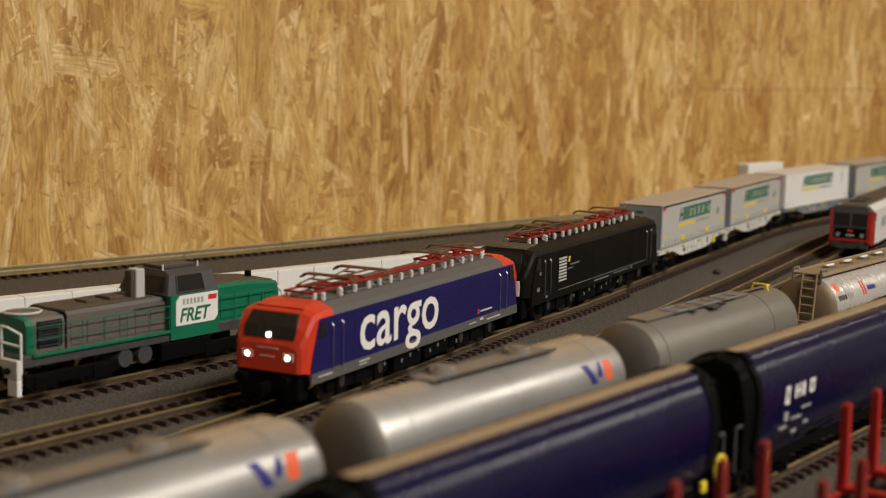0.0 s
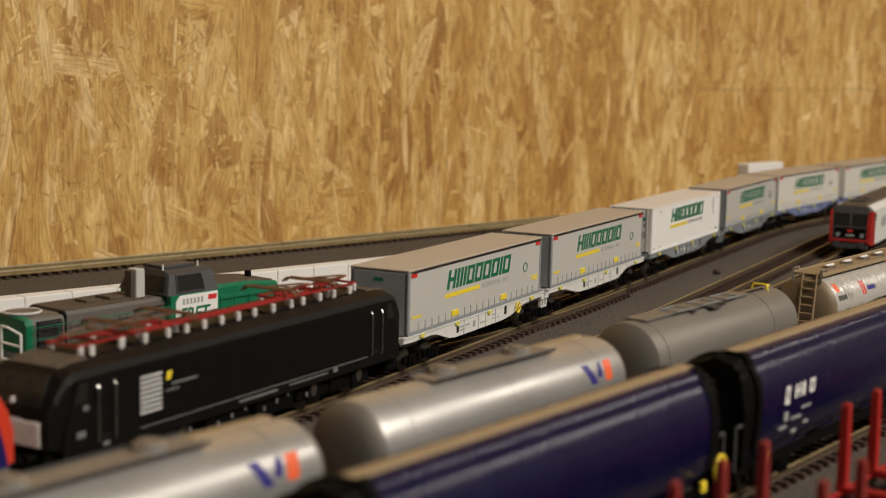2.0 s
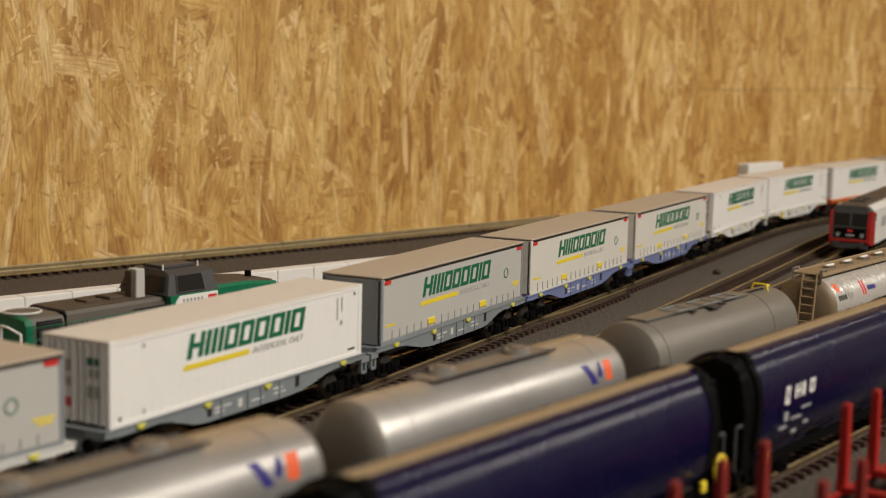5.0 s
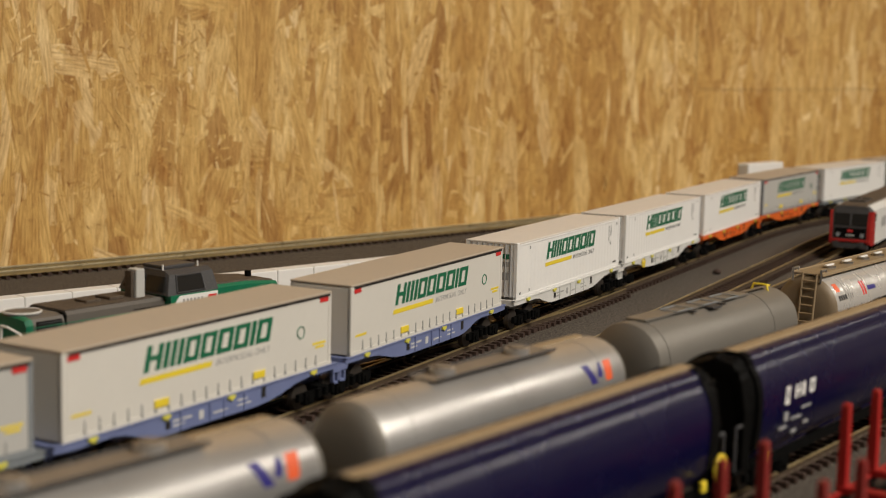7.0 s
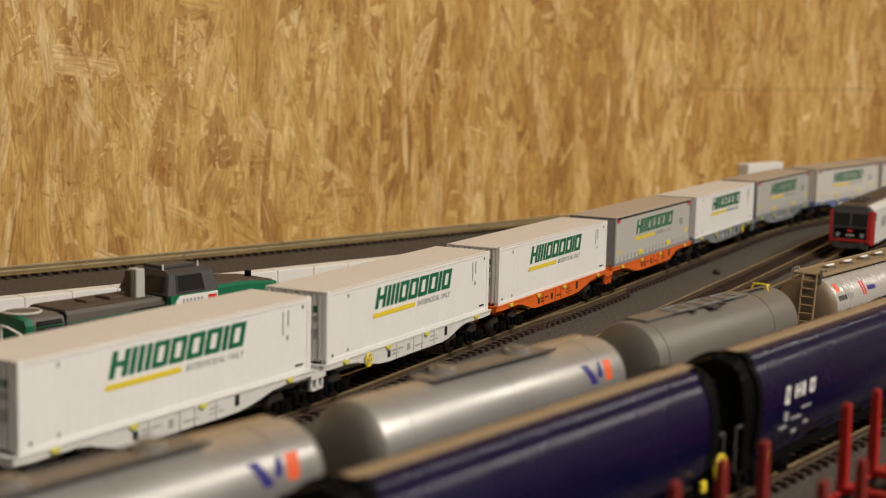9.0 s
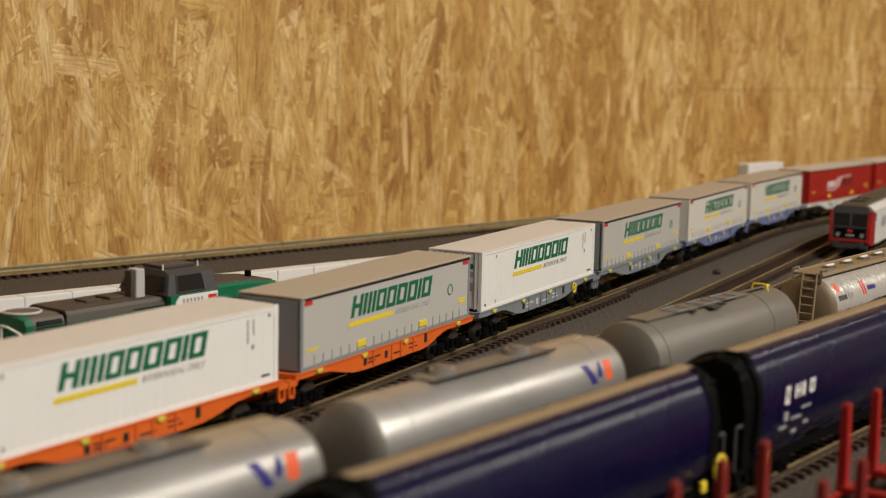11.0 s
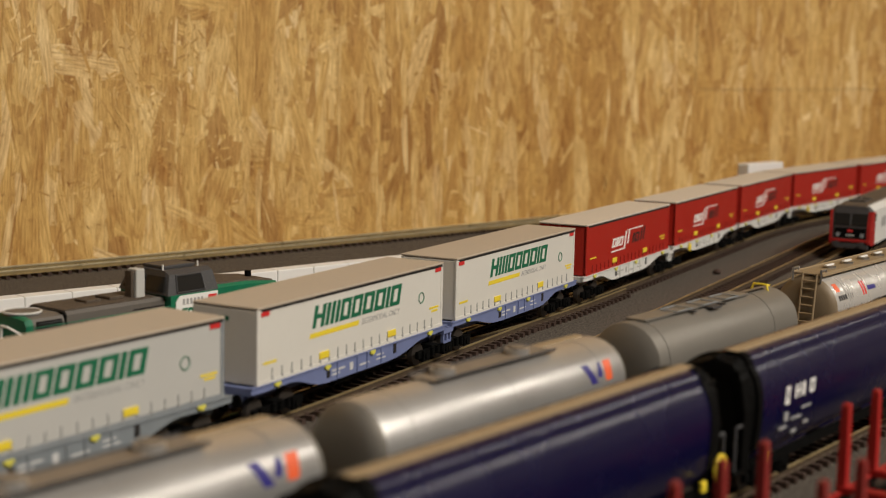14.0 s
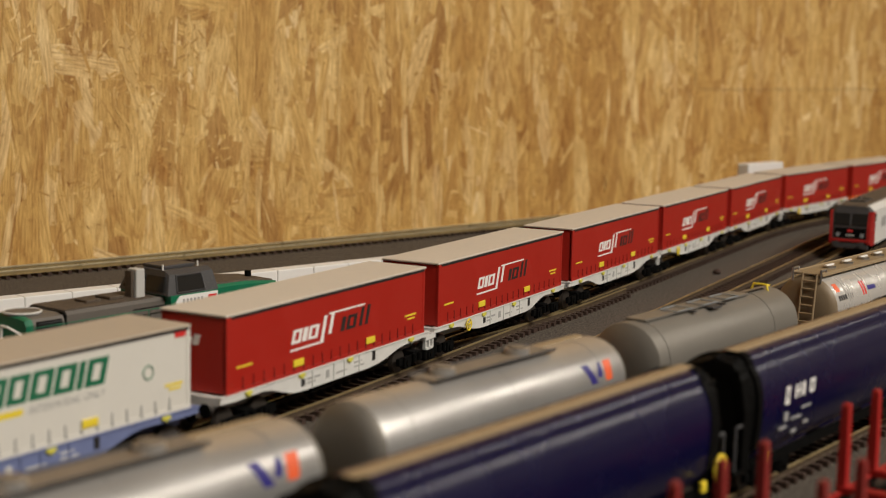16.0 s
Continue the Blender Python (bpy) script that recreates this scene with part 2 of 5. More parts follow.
WAGON_ORANGE = paint("orange_wagon_paint", (0.72, 0.13, 0.015), 0.5, dirt=0.15)
GREEN_INK = paint("green_lettering", (0.006, 0.135, 0.065), 0.5, vary=0.03, dirt=0.0)
YELLOW = paint("yellow_paint", (0.80, 0.62, 0.04), 0.5, vary=0.05, dirt=0.05)
RED_TAG = paint("red_tag", (0.62, 0.03, 0.03), 0.5, dirt=0.0)
BLACK = paint("black_plastic", (0.0035, 0.0035, 0.0035), 0.6, dirt=0.004, spec=0.06)
INK_BLACK = paint("black_lettering", (0.02, 0.018, 0.018), 0.5, dirt=0.0)
INK_WHITE = paint("white_lettering", (0.82, 0.81, 0.8), 0.5, vary=0.02, dirt=0.0)
PALE_INK = paint("pale_grey_lettering", (0.55, 0.55, 0.56), 0.5, dirt=0.0)
DIM_INK = paint("dim_grey_lettering", (0.16, 0.16, 0.165), 0.5, dirt=0.0)
INK_GREY = paint("grey_lettering", (0.34, 0.34, 0.34), 0.5, dirt=0.0)


# ---- the place: board, walls, room ----
def sheet(name, x0, x1, y0, y1, z0, z1, mat, label, category, kind="structure"):
    return tagged(part(name, boxes((x0 * 1000, x1 * 1000, y0 * 1000, y1 * 1000, z0 * 1000, z1 * 1000)), mat), label, category, kind=kind)


sheet("ground", -4.5, 4.5, -3.8, 4.6, -0.02, 0.0, GROUND, "grey gritty baseboard of the model railway", "baseboard")
sheet("floor", -4.6, 4.6, -3.9, 4.7, -0.95, -0.93, FLOORING, "plain brown floor under the layout", "floor")
ceiling = sheet("ceiling", -4.6, 4.6, -3.9, 4.7, 1.8, 1.85, PLASTER, "plain cream ceiling", "ceiling")
sheet("wall_south", -4.6, 4.6, -3.95, -3.9, -0.95, 1.8, PLASTER, "plain cream wall behind the viewer", "wall")
sheet("wall_west", -4.65, -4.6, -3.9, 4.7, -0.95, 1.8, PLASTER, "plain cream end wall", "wall")
sheet("wall_east", 4.6, 4.65, -3.9, 4.7, -0.95, 1.8, PLASTER, "plain cream end wall", "wall")

WALL_TURN = 42.4
WALL = Matrix.Translation((-0.293, 0.958, 0.0)) @ pose(0, 0, 0, 0, 0, WALL_TURN)   # x along the boards, -y into the room


def strand_wall():
    """Two sheets of strand board; the strands lie on them as thin separate flakes."""
    rng = random.Random(5)
    wall = part("wall_north", boxes((-4200, 5200, 0.6, 16, -60, 1790)), FLAKE)
    wall.matrix_basis = WALL
    tagged(wall, "raw strand board wall of golden wood flakes", "wall", kind="structure")
    verts, faces, uvs = [], [], []

    def flake(u, w, length, width, ang, depth):
        n = 8
        shape = []
        a, b = length / 2, width / 2
        for i in range(n):
            k = (i + 0.5) / n * 2 * math.pi
            px = a * math.copysign(abs(math.cos(k)) ** 0.7, math.cos(k)) * rng.uniform(0.72, 1.08)
            py = b * max(-1, min(1, 1.35 * math.sin(k))) * rng.uniform(0.7, 1.0)
            shape.append((px, py))
        c, s = math.cos(ang), math.sin(ang)
        ou, ow = rng.uniform(0, 400), rng.uniform(0, 400)
        i0 = len(verts)
        tilt = rng.uniform(-0.010, 0.010)
        for px, py in shape:
            verts.append(((u + px * c - py * s) * MM, (-depth + px * tilt * 0.3) * MM, (w + px * s + py * c) * MM))
            uvs.append((ou + px / 10, ow + py / 10))
        faces.append(tuple(range(i0, i0 + n)))

    def spread(count, u0, u1, w0, w1, lo, hi, wlo, whi, d0, d1, lean):
        for i in range(count):
            ang = radians(90 + rng.gauss(0, lean)) if rng.random() < 0.86 else radians(rng.uniform(0, 180))
            flake(rng.uniform(u0, u1), rng.uniform(w0, w1), rng.uniform(lo, hi), rng.triangular(wlo, whi, wlo), ang, d0 + (d1 - d0) * i / count)

    spread(5200, -2600, -140, -10, 1200, 60, 150, 14, 44, 0.0, 0.3, 12)
    spread(5200, 1290, 4600, -10, 1200, 60, 150, 14, 44, 0.0, 0.3, 12)
    spread(2600, -150, 1300, 550, 1200, 60, 150, 14, 44, 0.0, 0.3, 12)
    spread(4200, -150, 1300, -10, 560, 55, 150, 12, 42, 0.0, 0.30, 8)
    spread(3000, -150, 1300, -10, 560, 45, 130, 7, 26, 0.22, 0.42, 8)
    spread(900, -150, 1300, -10, 560, 14, 60, 1.2, 5, 0.36, 0.5, 14)
    spread(900, -150, 1300, -10, 560, 2, 9, 0.4, 1.4, 0.5, 0.56, 40)
    # patches of fine crossed chips, where the coarse strands are broken up
    chips = [(26.8, 154.6), (55.3, 132.7), (98.6, 156.4), (102.9, 129.3), (120.9, 113.5), (116.2, 81.7), (130.1, 77.4), (163.4, 93.0), (144.2, 157.6), (228.7, 138.7), (276.8, 161.0), (340.1, 153.7), (307.0, 54.8), (377.7, 112.9), (447.0, 165.4), (510.6, 137.4), (583.3, 168.9), (692.7, 112.2), (777.5, 173.9), (67.1, 51.8), (188.3, 46.5), (262.5, 12.3)]
    for u, w in chips:
        for k in range(46):
            flake(rng.gauss(u, 15), rng.gauss(w, 18), rng.uniform(2, 11), rng.uniform(0.6, 2.2), radians(rng.uniform(0, 180)), 0.5 + 0.001 * k)
    # a few single strands that stand out: pale ones, long slanting ones
    for u, w, length, width, lean in ((195.3, 142.4, 110, 19, 90), (212.9, 159.4, 90, 15, 88), (579.2, 173.9, 34, 15, 80), (680.3, 168.7, 60, 5, 118),
                                      (283.1, 117.5, 120, 3.2, 90), (694.8, 144.8, 90, 6, 93), (34.8, 147.4, 70, 9, 96), (433.8, 165.1, 60, 24, 86),
                                      (333.7, 171.4, 70, 14, 92), (144.2, 64.8, 40, 10, 88), (26.0, 102.5, 26, 4, 60), (218.7, 90.0, 20, 2.5, 165)):
        flake(u, w, length, width, radians(lean), 0.62)
    me = bpy.data.meshes.new("wood_strands")
    me.from_pydata(verts, [], faces)
    layer = me.uv_layers.new(name="UVMap")
    flat = [c for f in faces for i in f for c in uvs[i]]
    layer.data.foreach_set("uv", flat)
    me.materials.append(FLAKE)
    ob = part("wood_strands", me, FLAKE, wall)
    tagged(ob, kind="stuff")
    part("board_seam", boxes((727, 1400, -0.75, 0.6, 118.2, 118.8), (726.4, 727.0, -0.75, 0.6, 118.8, 540)), SEAM, wall, "narrow dark joint between boards")


strand_wall()


# ---- tracks ----
def sleeper_mesh():
    return mesh_of("sleeper", boxes((-1.3, 1.3, -15, 15, 0.0, 2.4)), SLEEPER)


SLEEPER_MESH = sleeper_mesh()
CHAIR_MESH = mesh_of("sleeper_chair", boxes((-1.3, 1.3, -15, 15, 0.0, 2.2), (-1.1, 1.1, -11, -6, 2.2, 3.0), (-1.1, 1.1, 6, 11, 2.2, 3.0)), SLEEPER)


RAIL_FOOT = [(-0.75, 2.4), (0.75, 2.4), (0.75, 2.6), (0.25, 3.0), (0.25, 4.8), (-0.25, 4.8), (-0.25, 3.0), (-0.75, 2.6)]
RAIL_HEAD = [(-0.42, 4.8), (0.42, 4.8), (0.45, 5.4), (0.32, 5.5), (-0.32, 5.5), (-0.45, 5.4)]


def rail_mesh(way, s0, s1, off, lift, prof):
    """A rail's foot and web, or its head, along a way."""
    n = max(2, int((s1 - s0) / 0.03))
    rings = []
    for i in range(n + 1):
        s = s0 + (s1 - s0) * i / n
        ring = []
        for y, z in prof:
            x, yy, h = way.at(s, off + y * MM)
            ring.append((x * 1000, yy * 1000, z + lift * 1000))
        rings.append(ring)
    return loft(rings)


def track(way, s0, s1, pieces, label, lift=0.0, step=0.0072, group="tracks of the yard", rail=None, web=None, short=0.84):
    """Rails and sleepers from s0 to s1; the sleepers between pieces[0] and pieces[1] are parts of their own."""
    t = empty("railway_track", label, "railway track", group)
    for off in (-0.0085, 0.0085):
        r = part("rail", rail_mesh(way, s0, s1, off, lift, RAIL_FOOT), web or RAIL_WEB, t, "brown rail web and foot")
        part("rail_head", rail_mesh(way, s0, s1, off, lift, RAIL_HEAD), rail or RAIL_STEEL, r, "worn brassy rail head")
    rest = bmesh.new()
    s = s0
    while s < s1:
        x, y, h = way.at(s)
        if pieces[0] <= s <= pieces[1]:
            ob = part("sleeper", CHAIR_MESH, SLEEPER, t)
            ob.matrix_basis = pose(x, y, lift, 0, 0, h) @ Matrix.Diagonal((1, short, 1, 1))
        else:
            r = bmesh.ops.create_cube(rest, size=1.0, matrix=pose(x, y, 0.0012 + lift, 0, 0, h) @ Matrix.Diagonal((0.0026, 0.0255, 0.0024, 1)))
        s += step
    if rest.verts:
        tagged(part("far_sleepers", rest, SLEEPER, t), kind="stuff")
    return t


YARD = 53.0


def yard(w, s=0.0):
    """The foot of a straight yard track, w metres to the side of the eye."""
    return w * math.sin(radians(YARD)) + s * math.cos(radians(YARD)), -w * math.cos(radians(YARD)) + s * math.sin(radians(YARD))


def yard_way(w, s0, s1, bend=()):
    x, y = yard(w, s0)
    return Way(x, y, YARD, [(s1 - s0, 0), *bend], s0=s0)


W_FRET, W_SIDE, W_TANK, W_HOPPER, W_STAKE = -0.4955, -0.435, -0.2755, -0.2137, -0.152
FRET = yard_way(W_FRET, -1.2, 0.68)
SIDE = yard_way(W_SIDE, -1.2, 0.56, [(0.18, 10.33), (0.05, 0)])
TANK = yard_way(W_TANK, -1.2, 3.0)
HOPPER = yard_way(W_HOPPER, -1.2, 3.0)
STAKE = yard_way(W_STAKE, -1.2, 3.0)
n63 = (math.sin(radians(63.33)), -math.cos(radians(63.33)))
u63 = (math.cos(radians(63.33)), math.sin(radians(63.33)))


def beside(off, s):
    return START.x + off * n63[0] + s * u63[0], START.y + off * n63[1] + s * u63[1]


lx, ly, lh = MAIN.at(MAIN.s0, 0.062)
LOOP = Way(lx, ly, lh, [(3.6, 0), ((NEAR_R + 0.062) * radians(NEAR_TURN), NEAR_TURN), (FAR_S - NEAR_S, 0), (0.147, -10.0), (0.20, 0), (0.16, -11.0), (3.3, 0)], s0=MAIN.s0 - 0.011)
PARK = Way(*beside(0.062, -0.02), 63.33, [(0.16, -10.3), (0.045, 0), (0.16, 10.3), (2.2, 0)], s0=-0.02)
EDGE = Way(-0.2815, 0.921, 42.4, [(0.30, 3.0), (1.5, 0)], s0=0.0)
EDGE_B = Way(-0.2815, 0.921, 222.4, [(2.0, 0)], s0=0.0)


def tracks():
    track(MAIN, -3.5, 4.0, (-0.40, 0.85), "brown-sleepered main track that carries the moving train")
    track(SIDE, -1.2, 0.79, (0.25, 0.79), "brown-sleepered siding branching from the main track")
    track(FRET, -1.2, 0.68, (0.30, 0.68), "brown-sleepered siding under the green shunter")
    track(LOOP, -1.6, 3.0, (0.05, 0.7), "brown-sleepered loop track beside the main track")
    track(PARK, -0.02, 1.6, (0.05, 0.6), "brown-sleepered track under the parked electric locomotive")
    track(TANK, -1.2, 2.6, (0.30, 0.9), "brown-sleepered track under the tank wagons")
    track(HOPPER, -1.2, 2.6, (0.25, 0.9), "brown-sleepered track under the blue hopper wagons")
    track(STAKE, -1.2, 2.6, (0.25, 0.9), "brown-sleepered track under the red stake wagon")
    track(EDGE, 0.0, 1.7, (0.0, 0.7), "shiny-railed track along the foot of the strand board wall", rail=RAIL_BRIGHT, web=RAIL_STEEL, short=0.76)
    track(EDGE_B, 0.0, 1.9, (0.0, 0.0), "shiny-railed track along the foot of the strand board wall", rail=RAIL_BRIGHT, web=RAIL_STEEL, short=0.76)


tracks()


# ---- more materials ----
NAVY = paint("dark_navy_paint", (0.0035, 0.0033, 0.030), 0.25, vary=0.1, dirt=0.0, scale=40, bump=0.0)
LOCO_BLUE = paint("violet_blue_paint", (0.011, 0.009, 0.095), 0.4, vary=0.06, dirt=0.05)
LOCO_RED = paint("traffic_red_paint", (0.60, 0.045, 0.018), 0.4, vary=0.05, dirt=0.06)
LOCO_GREY = paint("stone_grey_paint", (0.10, 0.098, 0.098), 0.5, dirt=0.15)
ROOF_GREY = paint("roof_grey_paint", (0.10, 0.097, 0.097), 0.55, dirt=0.2)
LOCO_BLACK = paint("satin_black_paint", (0.0045, 0.004, 0.004), 0.45, dirt=0.01, spec=0.2)
SOOT_BROWN = paint("sooty_brown_roof", (0.075, 0.055, 0.04), 0.75, vary=0.3, dirt=0.4, scale=70)
PANTO_RED = paint("busbar_red", (0.27, 0.015, 0.015), 0.45, dirt=0.1)
PANTO_METAL = paint("bare_arm_metal", (0.30, 0.19, 0.12), 0.35, 0.7, dirt=0.2)
PORCELAIN = paint("white_insulator", (0.72, 0.70, 0.70), 0.35, dirt=0.1)
SHUNT_GREEN = paint("emerald_green_paint", (0.004, 0.15, 0.075), 0.42, vary=0.1, dirt=0.12)
HOOD_GREY = paint("warm_grey_paint", (0.12, 0.108, 0.098), 0.5, vary=0.1, dirt=0.25)
CAB_GREY = paint("slate_grey_paint", (0.05, 0.05, 0.055), 0.45, dirt=0.2)
SILVER = paint("brushed_silver_tank", (0.58, 0.57, 0.565), 0.33, 0.72, vary=0.05, dirt=0.10, scale=30)
DULL_OR_SHADED_SILVER = paint("dull_grey_tank_and_shaded_end", (0.205, 0.19, 0.17), 0.45, 0.35, vary=0.06, dirt=0.12, scale=30)
BRIGHT_SILVER = paint("polished_silver_tank", (0.80, 0.78, 0.76), 0.24, 0.6, vary=0.02, dirt=0.0, scale=40, bump=0.005)
DUSTY_TOP = paint("dusty_walkway", (0.20, 0.16, 0.12), 0.8, vary=0.25, dirt=0.3)
BEIGE = paint("beige_hatch_strip", (0.30, 0.22, 0.13), 0.6, vary=0.1, dirt=0.1)
TAN = paint("tan_walkway_and_reflection", (0.22, 0.165, 0.105), 0.4, vary=0.1, dirt=0.15)
STAKE_RED = paint("bright_red_stake", (0.33, 0.010, 0.008), 0.5, vary=0.08, dirt=0.08)
CHROME = paint("bright_metal", (0.42, 0.41, 0.40), 0.3, 0.9, dirt=0.1)
AXLE = paint("wheel_steel", (0.10, 0.085, 0.075), 0.4, 0.7, dirt=0.2)
VIOLET_INK = paint("violet_mark", (0.03, 0.025, 0.19), 0.4, dirt=0.0)
ORANGE_INK = paint("orange_mark", (0.75, 0.12, 0.04), 0.4, dirt=0.0)
LAMP_RIM = paint("pale_lamp_glass", (0.55, 0.40, 0.36), 0.2, dirt=0.0)
LAMP_ON = glow("headlight_glow", (1.0, 0.93, 0.80), 6.0)


def glass_material():
    m, nt, b = nodes_of("tinted_glass", (0.02, 0.019, 0.018), 0.12)
    b.inputs["Specular IOR Level"].default_value = 0.35
    return m


GLASS = glass_material()


def words(text, size, mat, parent, x, y, z, bold=0.0, shear=0.0, stretch=1.0, name="lettering", label=""):
    """Raised lettering on the near side of a thing; x, y, z and size in millimetres; x is the start of the word."""
    cu = bpy.data.curves.new(name, "FONT")
    cu.body, cu.size, cu.shear, cu.extrude, cu.offset = text, size * MM, shear, 0.00006, bold * MM
    cu.resolution_u = 3
    tmp = bpy.data.objects.new(name, cu)
    me = bpy.data.meshes.new_from_object(tmp)
    bpy.data.objects.remove(tmp)
    me.transform(Matrix.Translation(Vector((x, y, z)) * MM) @ pose(0, 0, 0, 90) @ Matrix.Diagonal((stretch, 1, 1, 1)))
    me.materials.clear()
    me.materials.append(mat)
    return part(name, me, mat, parent, label)


def slabs(rows, y, t=0.12, slant=0.0):
    """Flat raised shapes (x0, x1, z0, z1) on a near side, leaning by slant."""
    bm = bmesh.new()
    zb = min(r[2] for r in rows)
    for a, b, c, d in rows:
        vs = []
        for yy in (y, y - t):
            vs.append([bm.verts.new(Vector((xx + (zz - zb) * slant, yy, zz)) * MM) for xx, zz in ((a, c), (b, c), (b, d), (a, d))])
        bm.faces.new(vs[1])
        for j in range(4):
            bm.faces.new((vs[0][j], vs[0][(j + 1) % 4], vs[1][(j + 1) % 4], vs[1][j]))
    return bm


# ---- running gear ----
WHEEL_MESH = mesh_of("wheel", disc(0, 0, 0, 5.4, 2.4), AXLE, True)


def axlebox_frame(h=0.0):
    bm = boxes((-17, 17, -13.6, -11.6, 4.2, 7.6), (-17, 17, 11.6, 13.6, 4.2, 7.6), (-3, 3, -13, 13, 4.5, 8.6), bevel=0.4)
    for x in (-11, 11):
        for y in (-14.6, 12.2):
            box(bm, x - 3, x + 3, y, y + 2.4, 3.0, 7.8)
        for y in (-15.2, 14.0):
            rod(bm, (x, y, 5.3), (x, y + 1.2, 5.3), 1.6, 10)
    for x in (-5, 0, 5):
        rod(bm, (x, -14.3, 4.6), (x, -14.3, 8.2), 1.0, 8)
    return mesh_of("bogie_frame", bm, BLACK)


BOGIE_MESH = axlebox_frame()


def bogie(parent, x, wheelbase=22):
    fr = part("bogie_frame", BOGIE_MESH, BLACK, parent)
    fr.matrix_basis = pose(x * MM, 0, 0)
    for dx in (-wheelbase / 2, wheelbase / 2):
        for y in (-8.3, 8.3):
            w = part("wheel", WHEEL_MESH, AXLE, parent)
            w.matrix_basis = pose((x + dx) * MM, y * MM, 5.4 * MM)


# ---- containers ----
def buckles(x0, x1, y, step=6.8):
    bm = bmesh.new()
    x = x0
    while x <= x1:
        box(bm, x - 0.25, x + 0.25, y - 0.25, y, 18.4, 22.4)
        box(bm, x - 0.5, x + 0.5, y - 0.35, y, 18.0, 19.2)
        x += step
    return bm


def curtain_box(body_mat, end_mat, roof_mat, brand, label, half):
    """A swap body with a tarpaulin side."""
    t = empty("container", label, "container", "containers of the freight train")
    Lh = half
    part("tarpaulin_side", boxes((-Lh + 2, Lh - 2, -14.75, 14.75, 18.5, 45.3), bevel=0.3), body_mat, t)
    for x in (-Lh, Lh - 2.4):
        part("end_wall", boxes((x, x + 2.4, -14.5, 14.5, 17.0, 45.6), bevel=0.5), end_mat, t)
    for y in (-14.9, 12.9):
        for x in (-Lh, Lh - 2):
            part("corner_post", boxes((x, x + 2, y, y + 2, 17.0, 45.8), bevel=0.3), end_mat if brand == "green" else body_mat, t)
    for y in (-15.0, 13.2):
        part("bottom_rail", boxes((-Lh, Lh, y, y + 1.8, 16.9, 18.6), bevel=0.2), MID_GREY if body_mat is not CREAM and brand == "green" else body_mat, t, "bottom rail under the tarpaulin")
    part("top_edge", boxes((-Lh + 3, Lh - 1, -15.0, 15.0, 44.9, 45.9)), INK_BLACK, t, "thin black top edge")
    e = 0.9 if brand != "green" else 0.1
    part("roof_panel", boxes((-Lh - e, Lh + e, -15.1, 15.1, 45.9, 46.9), bevel=0.35), roof_mat, t, "dusty cream roof panel")
    tagged(part("buckle_row", buckles(-Lh + 10, Lh - 5, -14.8), INK_GREY if brand == "green" else DARK_RED, t, "row of strap buckles"), kind="stuff")
    for x in (-28, 27):
        part("lock_plate", boxes((x - 3.6, x + 3.6, -15.3, -14.7, 19.8, 22.6), bevel=0.2), YELLOW, t, "yellow lock plate")
    if brand == "green":
        for x in (-Lh + 2.5, Lh - 8):
            part("corner_tag", boxes((x, x + 5.5, -15.05, -14.7, 43.1, 44.8)), RED_TAG, t, "small red corner tag")
        green_mark(t, -37.0, 0.4, -14.75)
        ring = bmesh.new()
        for i in range(14):
            a, b = i / 14 * 2 * math.pi, (i + 1) / 14 * 2 * math.pi
            rod(ring, (54 + 2.4 * math.cos(a), -14.85, 33 + 2.4 * math.sin(a)), (54 + 2.4 * math.cos(b), -14.85, 33 + 2.4 * math.sin(b)), 0.3, 4)
        part("round_mark", ring, GREEN_INK, t)
        for r in ((Lh - 13, Lh - 4, 26.4, 27.4), (Lh - 11, Lh - 5, 24.9, 25.9), (-Lh + 4, -Lh + 13, 24.4, 25.4)):
            part("notice", slabs([r], -14.75), YELLOW, t, "small yellow notice")
        part("end_mark", slabs([(0, 1, 0, 1)], 0), GREEN_INK, t).matrix_basis = Matrix.Translation((-(Lh + 0.05) * MM, 0.003, 0.0410)) @ pose(0, 0, 0, 0, 0, -90) @ Matrix.Diagonal((5, 1, 1.6, 1))
    else:
        red_mark(t, -33.0, -14.75)
        for r in ((Lh - 18, Lh - 8, 26.4, 27.2), (Lh - 16, Lh - 9, 24.8, 25.5), (-Lh + 6, -Lh + 16, 26.0, 26.8)):
            part("notice", slabs([r], -14.75), YELLOW, t, "small yellow notice")
        end = part("end_mark", slabs([(0, 3, 0, 3), (3.6, 6.6, 0, 3), (7.2, 10, 0, 4)], 0, slant=0.3), INK_WHITE, t)
        end.matrix_basis = Matrix.Translation((-(Lh + 0.05) * MM, 0.008, 0.0345)) @ pose(0, 0, 0, 0, 0, -90)
    return t


